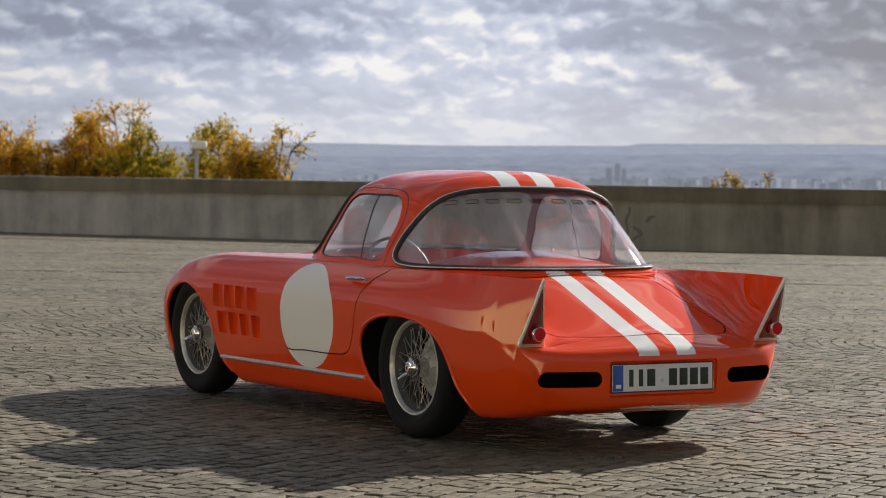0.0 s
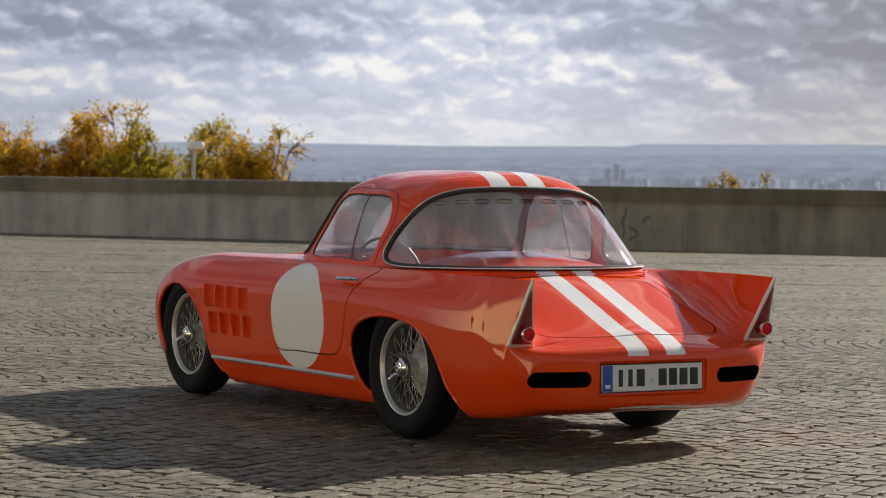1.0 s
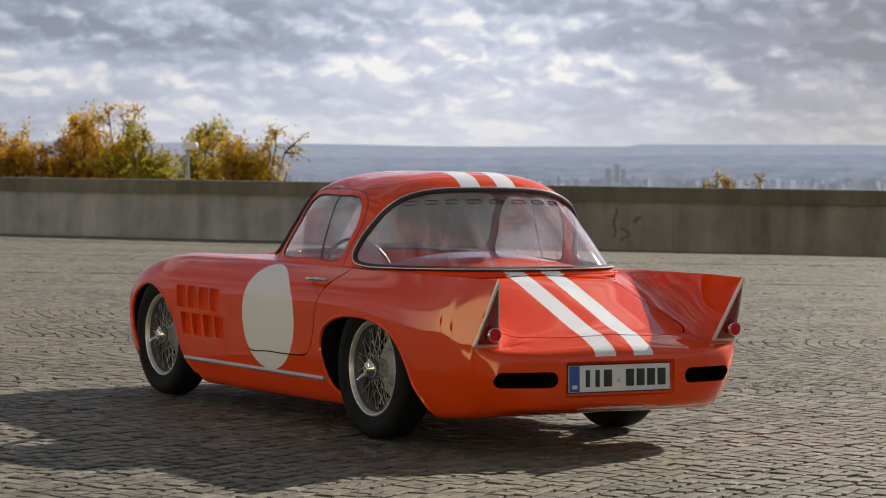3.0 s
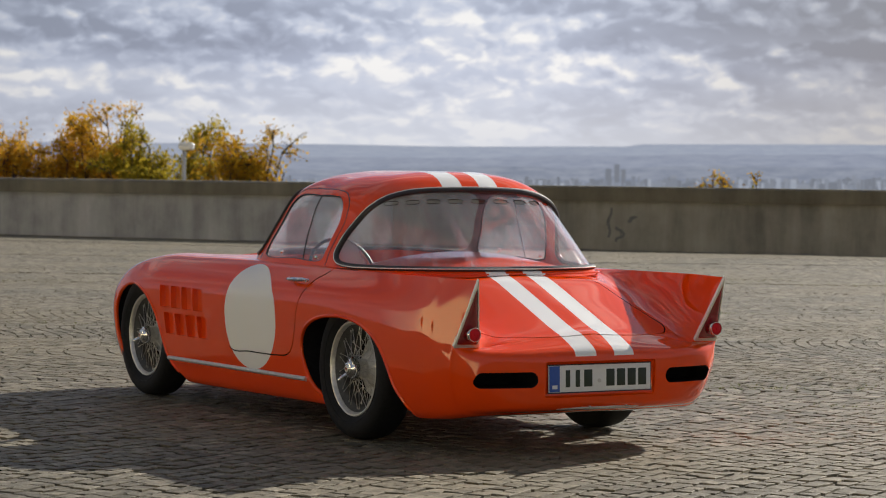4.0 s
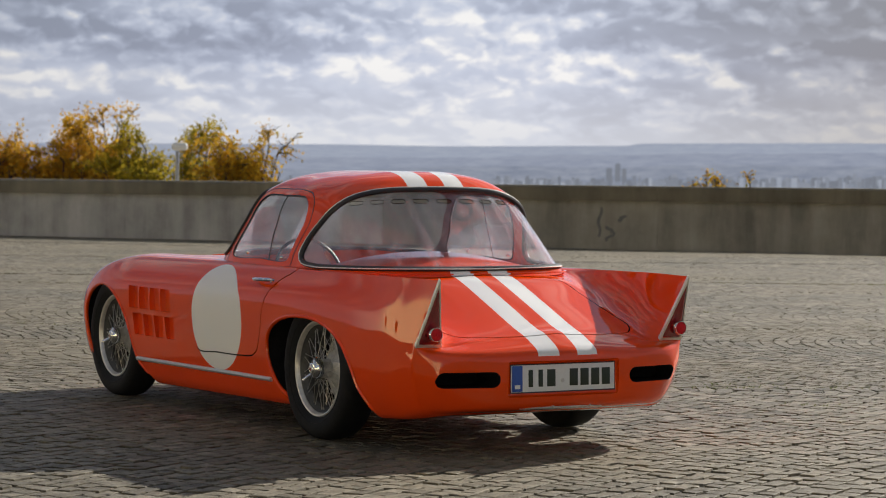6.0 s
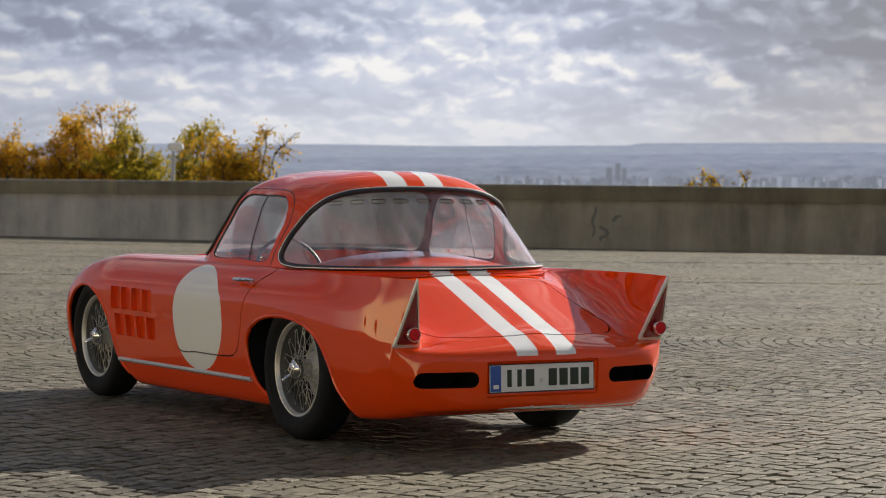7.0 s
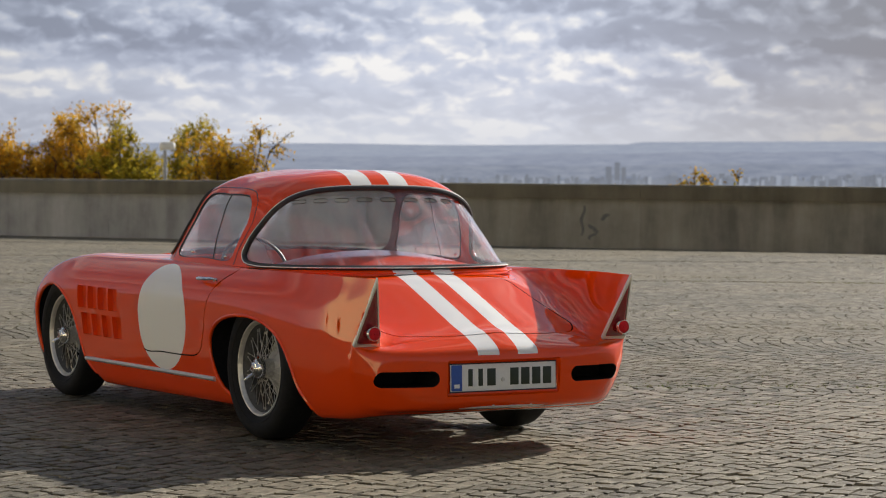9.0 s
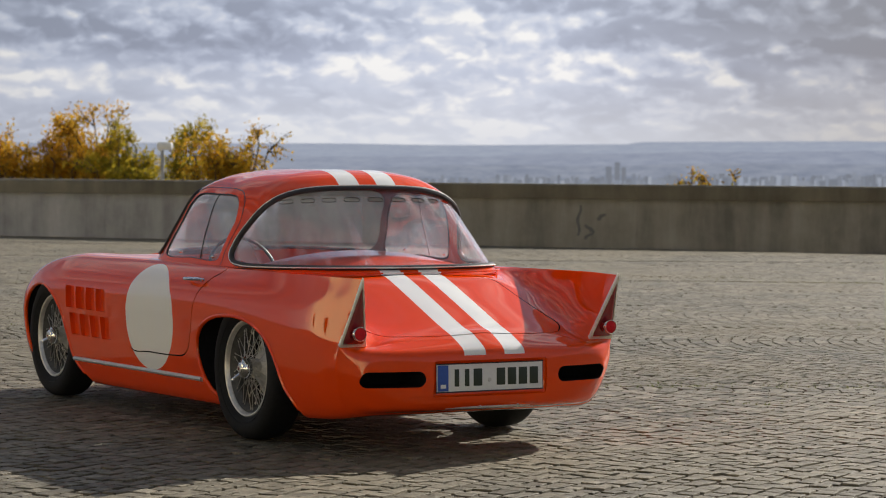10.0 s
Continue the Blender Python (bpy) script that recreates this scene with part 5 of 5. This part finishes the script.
def build_trees():
    gold, green, small = "golden autumn tree behind the parapet", "half-green autumn tree behind the parapet", "small yellow treetop showing over the parapet"
    base = -6.5
    full = [(-1.7, 0, 8.2, 1), (-1.2, .6, 8.5, 1), (-.6, -.5, 8.9, .9), (.2, .3, 9.15, .6), (.75, -.2, 9.3, .5), (.95, .1, 9.2, .3), (-.1, -.8, 8.5, 1), (.5, -.7, 8.3, 1), (-1.0, -1, 7.9, 1), (-1.6, -.6, 7.6, 1), (.9, .2, 8.0, 1), (-.4, -1, 7.6, 1), (.3, -1.1, 7.5, 1), (1.1, -.6, 7.4, 1), (-2.1, -.4, 7.5, 1), (-2.2, 0, 7.0, 1), (-1.3, -1, 7.0, 1), (-.5, -1, 7.0, 1), (.4, -1, 7.0, 1), (1.2, -.8, 6.9, 1)]
    olive = [(-.7, 0, 8.5, .8), (-.2, .3, 8.6, .8), (.25, -.2, 8.2, .7), (.6, .1, 7.9, .6), (-.6, -.6, 7.9, 1), (.1, -.6, 7.5, 1), (.7, -.3, 7.2, .9), (-1.1, -.2, 7.4, 1), (-.4, -.5, 7.0, 1), (.4, -.5, 6.9, .9)]
    slim = [(.75, 0, 8.65, .9), (.3, .2, 8.3, .9), (1.0, -.1, 8.7, .6), (.05, -.2, 8.2, .5), (.1, .1, 7.4, .5), (.3, 0, 7.0, .7)]
    broad = [(-1.0, 0, 7.8, 1), (-.6, .3, 8.0, .9), (-.1, -.2, 7.95, .8), (.4, .2, 7.8, .6), (.95, 0, 8.15, .35), (1.2, .2, 7.95, .3), (1.3, -.2, 7.3, .8), (-.9, -.5, 7.2, 1), (-.3, -.6, 7.2, 1), (.3, -.5, 7.2, 1), (.8, -.3, 7.1, 1), (-1.5, -.1, 7.1, .8), (-.6, -.4, 6.8, 1), (.1, -.4, 6.8, 1), (.8, -.4, 6.8, 1)]
    edge = [(-.8, 0, 8.3, .5), (-.2, .2, 8.5, .3), (.4, 0, 8.1, .5), (-.5, -.4, 7.8, .8), (.3, -.4, 7.5, .8), (.9, .1, 7.6, .7), (-1.2, 0, 7.7, .7), (1.2, -.2, 7.3, .8), (.7, 0, 6.9, .8), (-.6, 0, 6.9, .6)]
    tuft = [(-.12, 0, 5.62, 1), (.10, 0, 5.45, 1), (-.38, 0, 5.30, .8), (.02, .1, 5.2, 1), (.3, 0, 5.25, .5)]
    for depth, right, low, reach, leaf, count, label, seed in (
            (86, -12.1, base - 0.28, full, LEAF_RUST, 46000, "tall broad " + gold, 3),
            (84, -10.35, base - 0.15, olive, LEAF_GREEN, 16000, green, 5),
            (88, -9.3, base - 0.15, slim, LEAF_GREEN, 8000, "thin leaning " + green, 44),
            (76, -6.3, base + 0.05, broad, LEAF_GOLD, 21000, "low broad " + gold, 63),
            (85, -15.2, base, edge, LEAF_RUST, 17000, "rusty " + gold, 31),
            (52, 5.75, -4.64, tuft, LEAF_GOLD, 1200, small, 21),
            (52, 6.68, -4.74, tuft, LEAF_GOLD, 1000, small, 22),
            (52, 3.95, -4.89, tuft, LEAF_GOLD, 700, small, 23)):
        made = build_tree(place(depth, right), low, reach, leaf, count, label, seed, 0.35 if depth < 60 else 1.0)
        if seed in (3, 63):
            # More of the same trees stand far off round the terrace, seen only in the shine of the coachwork.
            for i in range(9):
                w = radians(-42 - 13 * i - (6 if seed == 63 else 0))
                far = 150 + 9 * (i % 3)
                copy_thing(made, pose(far * math.sin(w), far * math.cos(w), -0.1, 0, 0, 70 * i + seed))


build_trees()


def build_lamp():
    p = place(53, -5.69)
    lamp = thing("street_lamp", "grey post lamp with a flat white cover behind the parapet", "street lamp", at=pose(p.x, p.y, -3.015))
    part("post", tube(bmesh.new(), [(0, 0, 0), (0, 0, 2.0), (0, 0, 4.45)], [0.06, 0.05, 0.04], 12), POST_PAINT, lamp)
    bm = bmesh.new()
    box(bm, (-0.12, -0.10, 4.46), (0.22, 0.10, 4.63), 0.06, Matrix.Rotation(radians(-31), 4, "Z"))
    part("lamp_cover", bm, WHITE_GLASS, lamp, "white opal cover")


build_lamp()


def ridge(name, far, low, tops, mat, label, roughness, seed):
    """A line of far hills: heights above the eye's level, in thousandths of the distance, by bearing."""
    gen = np.random.default_rng(seed)
    bear = np.radians(np.linspace(-75, 15, 500))
    ks = np.radians([t[0] for t in tops])
    base = np.interp(bear, ks, [t[1] for t in tops])
    wob = sum(gen.uniform(-1, 1) * roughness / (i + 1) * np.sin(bear * 30 * (i + 1) * gen.uniform(.7, 1.3) + gen.uniform(0, 6)) for i in range(14))
    top = 1.22 + (base + wob) * far / 1000
    verts, faces = [], []
    for b, z in zip(bear, top):
        x, y = HOME.x - far * math.sin(b), HOME.y + far * math.cos(b)
        dx, dy = -math.sin(b) * far * 0.10, math.cos(b) * far * 0.10
        verts += [(x, y, low), (x + dx * 0.2, y + dy * 0.2, z - (z - low) * 0.25), (x + dx, y + dy, z), (x + 2 * dx, y + 2 * dy, low)]
    n = len(bear)
    for i in range(n - 1):
        for j in range(3):
            a = i * 4 + j
            faces.append((a, a + 4, a + 5, a + 1))
    ob = mesh_object(name, verts, faces, mat)
    return tagged(ob, label, "backdrop", kind="structure")


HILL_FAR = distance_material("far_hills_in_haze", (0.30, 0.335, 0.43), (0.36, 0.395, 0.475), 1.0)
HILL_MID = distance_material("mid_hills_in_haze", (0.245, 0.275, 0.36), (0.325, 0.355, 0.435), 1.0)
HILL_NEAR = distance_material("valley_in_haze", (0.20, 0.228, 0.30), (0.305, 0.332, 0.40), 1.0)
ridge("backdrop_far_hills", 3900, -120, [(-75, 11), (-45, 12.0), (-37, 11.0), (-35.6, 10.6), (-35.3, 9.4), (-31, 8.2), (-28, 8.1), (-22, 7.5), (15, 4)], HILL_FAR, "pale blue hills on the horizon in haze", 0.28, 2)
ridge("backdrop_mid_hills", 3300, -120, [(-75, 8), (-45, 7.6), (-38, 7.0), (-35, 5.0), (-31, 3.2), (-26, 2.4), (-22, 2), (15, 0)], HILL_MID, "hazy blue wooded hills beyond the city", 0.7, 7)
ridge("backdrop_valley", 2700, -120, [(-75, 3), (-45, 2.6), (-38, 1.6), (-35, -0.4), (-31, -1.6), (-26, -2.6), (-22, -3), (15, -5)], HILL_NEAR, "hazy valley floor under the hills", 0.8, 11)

# Block tones with the haze put into their glow.
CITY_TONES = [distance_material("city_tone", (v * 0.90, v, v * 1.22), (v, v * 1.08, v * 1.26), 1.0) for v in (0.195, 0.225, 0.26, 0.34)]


def build_city():
    """Blocks and towers of the far city in the haze."""
    rnd = random.Random(9)
    spots = []
    for i in range(1100):
        spots.append((rnd.uniform(-43, -23), rnd.uniform(1700, 2300), rnd.choice((0, 0, 1, 1, 1, 2, 2, 3)), rnd.uniform(0.9, 4.2), rnd.choice((0.3, 0.6, 1, 1.5, 2, 3, 6))))
    for b, w, h in ((-35.10, 4.0, 29), (-35.25, 3.0, 25), (-34.9, 4, 18)):
        spots.append((b, 2000, 0, w, h))
    for b, w, h in ((-20.9, 19, 46), (-20.95, 2.0, 58), (-24.15, 13, 45)):
        spots.append((b, 2000, 0, w, h))
    groups = [bmesh.new() for _ in CITY_TONES]
    for b, far, tone, w, h in spots:
        b = radians(b)
        x, y = HOME.x - far * math.sin(b), HOME.y + far * math.cos(b)
        lie = 1.22 + far * (-0.006 - 0.0012 * (math.degrees(b) + 31) / 4) - rnd.uniform(0, 7)
        m = Matrix.Translation((x, y, 0)) @ Matrix.Rotation(b + rnd.uniform(-.3, .3), 4, "Z")
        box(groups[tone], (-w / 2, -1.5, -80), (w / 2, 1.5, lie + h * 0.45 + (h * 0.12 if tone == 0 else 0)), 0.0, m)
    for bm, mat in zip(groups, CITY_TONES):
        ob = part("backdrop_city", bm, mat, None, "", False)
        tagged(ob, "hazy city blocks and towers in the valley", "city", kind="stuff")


build_city()


# ---- setts ----
def build_setts():
    """Granite setts in segment arcs, laid lane by lane away from the eye."""
    rnd = np.random.default_rng(17)
    pave = tagged(new("pavement"), "weathered grey granite setts laid in arcs", "pavement", kind="structure")
    gap = 0.098

    def slope_at(f):
        """How steeply the courses run to the right: a slanting bed near by, then bows lane by lane."""
        if f < 13.9:
            return float(np.interp(f, [0, 13.3, 13.9], [0.60, 0.60, -1.2])) + 0.12 * math.sin(f * 1.3)
        if f < 18.6:
            return (f - 17.1) * (0.38 if f < 17.1 else 0.6)
        return 0.8 * (2 * ((f - 18.6) / 2.8 % 1.0) - 1)
    knots = np.arange(5.0, 45.0, 0.05)
    slopes = np.array([slope_at(f) for f in knots])
    drift = np.concatenate([[0], np.cumsum(slopes[:-1] * 0.05)])

    def bow(c, f):
        """Where course c lies at this distance, and its slope there; a fan of rings swings out on one side."""
        w = min(1.0, max(0.0, (-0.5 - c) / 0.6)) * math.exp(-((f - 16.6) / 1.5) ** 2)
        ring = 3.3 - 0.75 * ((f - 16.6) / 1.5) ** 2
        return np.interp(f, knots, drift) * (1 - w) + w * ring, np.interp(f, knots, slopes) * (1 - w) - w * 1.5 * (f - 16.6) / 2.25
    cells = []
    for n in range(-190, 150):
        f = 6.6 + rnd.uniform(0, 0.1)
        while f < 43:
            d0, s0 = bow(n * gap + 4.5, f)
            g = f + rnd.uniform(0.078, 0.120) / math.sqrt(1 + s0 * s0)
            f, low = g, f
            if abs(n * gap + d0) > 0.19 * low + 1.3 or any(b < low < b + 0.10 for b in (26.0, 30.9)):
                continue
            quad = []
            for c, at in ((n, low), (n + 1, low), (n + 1, g), (n, g)):
                s = bow(c * gap + 4.5, at)[1]
                at = at - (s * gap / (1 + s * s) if c > n else 0.0)
                quad.append((c * gap + bow(c * gap + 4.5, at)[0], at))
            cells.append(quad)
    cells = np.array(cells) + rnd.normal(0, 0.0062, (len(cells), 4, 2))
    axes = np.array([[RIGHT.x, RIGHT.y], [FORWARD.x, FORWARD.y]])
    corners = cells @ axes + np.array((HOME.x, HOME.y))
    middle = corners.mean(axis=1)
    # Keep to the terrace side of the parapet.
    along = np.array((WALL_B - WALL_A).normalized())[:2]
    inside = (middle - np.array(WALL_A)[:2]) @ np.array((-along[1], along[0])) < -0.12
    cells, corners, middle = cells[inside], corners[inside], middle[inside]
    count = len(cells)
    rise = rnd.normal(0, 0.0019, (count, 1)) + rnd.normal(0, 0.0009, (count, 4))
    rise *= np.interp(cells[:, :, 1].mean(axis=1), [9, 18], [1.0, 0.2])[:, None]
    centre = middle[:, None, :]
    span = np.linalg.norm(corners - centre, axis=2)[:, :, None]
    joint = np.interp(cells[:, :, 1].mean(axis=1), [9.5, 13, 15.5, 17.8, 19.5, 22, 30], [0.0105, 0.0082, 0.0090, 0.0090, 0.0050, 0.0030, 0.0010])[:, None, None]
    outer = centre + (corners - centre) * (1 - joint / span)
    inner = centre + (corners - centre) * (1 - (joint + 0.006) / span)
    v = np.empty((count, 12, 3))
    v[:, 0:4, :2], v[:, 4:8, :2], v[:, 8:12, :2] = outer, outer, inner
    v[:, 0:4, 2], v[:, 4:8, 2], v[:, 8:12, 2] = -0.03, rise - 0.0014 * np.interp(cells[:, :, 1].mean(axis=1), [9, 18], [1.0, 0.3])[:, None], rise
    # A swell added before the parapet, falling to its foot, hides the wall's shadow.
    rel = v[:, :, :2] - np.array(WALL_A)[:2]
    off, run = rel @ np.array((-along[1], along[0])), rel @ along
    v[:, :, 2] += np.interp(off, [-7.0, -1.7, -0.3], [0.0, 1.0, 0.0]) * np.interp(run, [8.0, 14.0], [0.0, 0.045])
    quads = np.array([(0, 1, 5, 4), (1, 2, 6, 5), (2, 3, 7, 6), (3, 0, 4, 7), (4, 5, 9, 8), (5, 6, 10, 9), (6, 7, 11, 10), (7, 4, 8, 11), (8, 9, 10, 11)])
    near = (np.abs(cells[:, :, 0].mean(axis=1)) < 1.75) & (cells[:, :, 1].mean(axis=1) > 8.3)
    order = np.where(near)[0]
    chosen = order[np.argsort(cells[order, :, 1].mean(axis=1))][:300]
    rest = np.ones(count, bool)
    rest[chosen] = False
    kept = v[rest]
    faces = (quads[None] + 12 * np.arange(len(kept))[:, None, None]).reshape(-1, 4)
    me = bpy.data.meshes.new("sett_field")
    me.from_pydata(kept.reshape(-1, 3).tolist(), [], faces.tolist())
    me.materials.append(SETTS)
    big = new("sett_field", me)
    big.parent = pave
    tagged(big, "granite setts", kind="stuff")
    for i in chosen:
        me = bpy.data.meshes.new("sett")
        local = v[i] - (*middle[i], 0)
        me.from_pydata(local.tolist(), [], quads.tolist())
        me.materials.append(SETTS)
        ob = new("sett", me)
        ob.parent = pave
        ob.location = (*middle[i], 0)


build_setts()


def build_weeds():
    """Thin grass in the joints."""
    gen = np.random.default_rng(5)
    spots = [((13.4, 15.27), 0.55, 240), ((10.6, 11.7), 0.5, 240), ((8.1, 6.6), 0.25, 90), ((6.85, 5.2), 0.2, 70), ((12.2, 13.6), 0.6, 160), ((2.0, 1.6), 0.12, 30), ((10.72, 12.27), 0.50, 260), ((8.99, 11.63), 0.40, 160), ((6.71, 7.13), 0.30, 110), ((2.95, 1.39), 0.35, 90), ((2.52, 1.61), 0.25, 80), ((2.44, 0.34), 0.12, 70), ((3.37, 1.01), 0.30, 110), ((11.76, 10.37), 0.30, 160), ((3.25, 1.77), 0.10, 40), ((1.20, 7.48), 0.50, 160), ((3.41, 13.40), 0.70, 200)]
    for f, r, spread, count in ((26.04, 3.0, 0.10, 90), (26.04, 4.75, 0.25, 260), (26.04, 4.2, 0.5, 120), (13.6, 1.1, 0.30, 150), (13.6, 1.75, 0.18, 170), (13.65, 2.3, 0.3, 120), (30.95, -4.2, 0.6, 120)):
        p = place(f, r)
        spots.append(((p.x, p.y), spread, count))
    v = []
    for (x, y), spread, count in spots:
        for _ in range(count // 2):
            s = gen.normal(0, spread)
            c = np.array((x + RIGHT.x * s, y + RIGHT.y * s, -0.012)) + np.array((*gen.normal(0, .03, 2), 0))
            w = gen.uniform(0, 2 * math.pi)
            h = gen.uniform(0.006, 0.028)
            side = np.array((math.cos(w), math.sin(w), 0)) * 0.006
            tip = c + np.array((*gen.normal(0, .012, 2), h))
            v.append([c - side, c + side, tip])
    v = np.array(v).reshape(-1, 3)
    ob = mesh_object("weeds", v, np.arange(len(v)).reshape(-1, 3), LEAF_WEED, smooth=False)
    tagged(ob, "thin green grass in the joints of the setts", "grass", kind="stuff")


LEAF_WEED = leaf_material("weed_green", (0.10, 0.13, 0.03), (0.17, 0.18, 0.05), (0.2, 0.19, 0.07))
build_weeds()
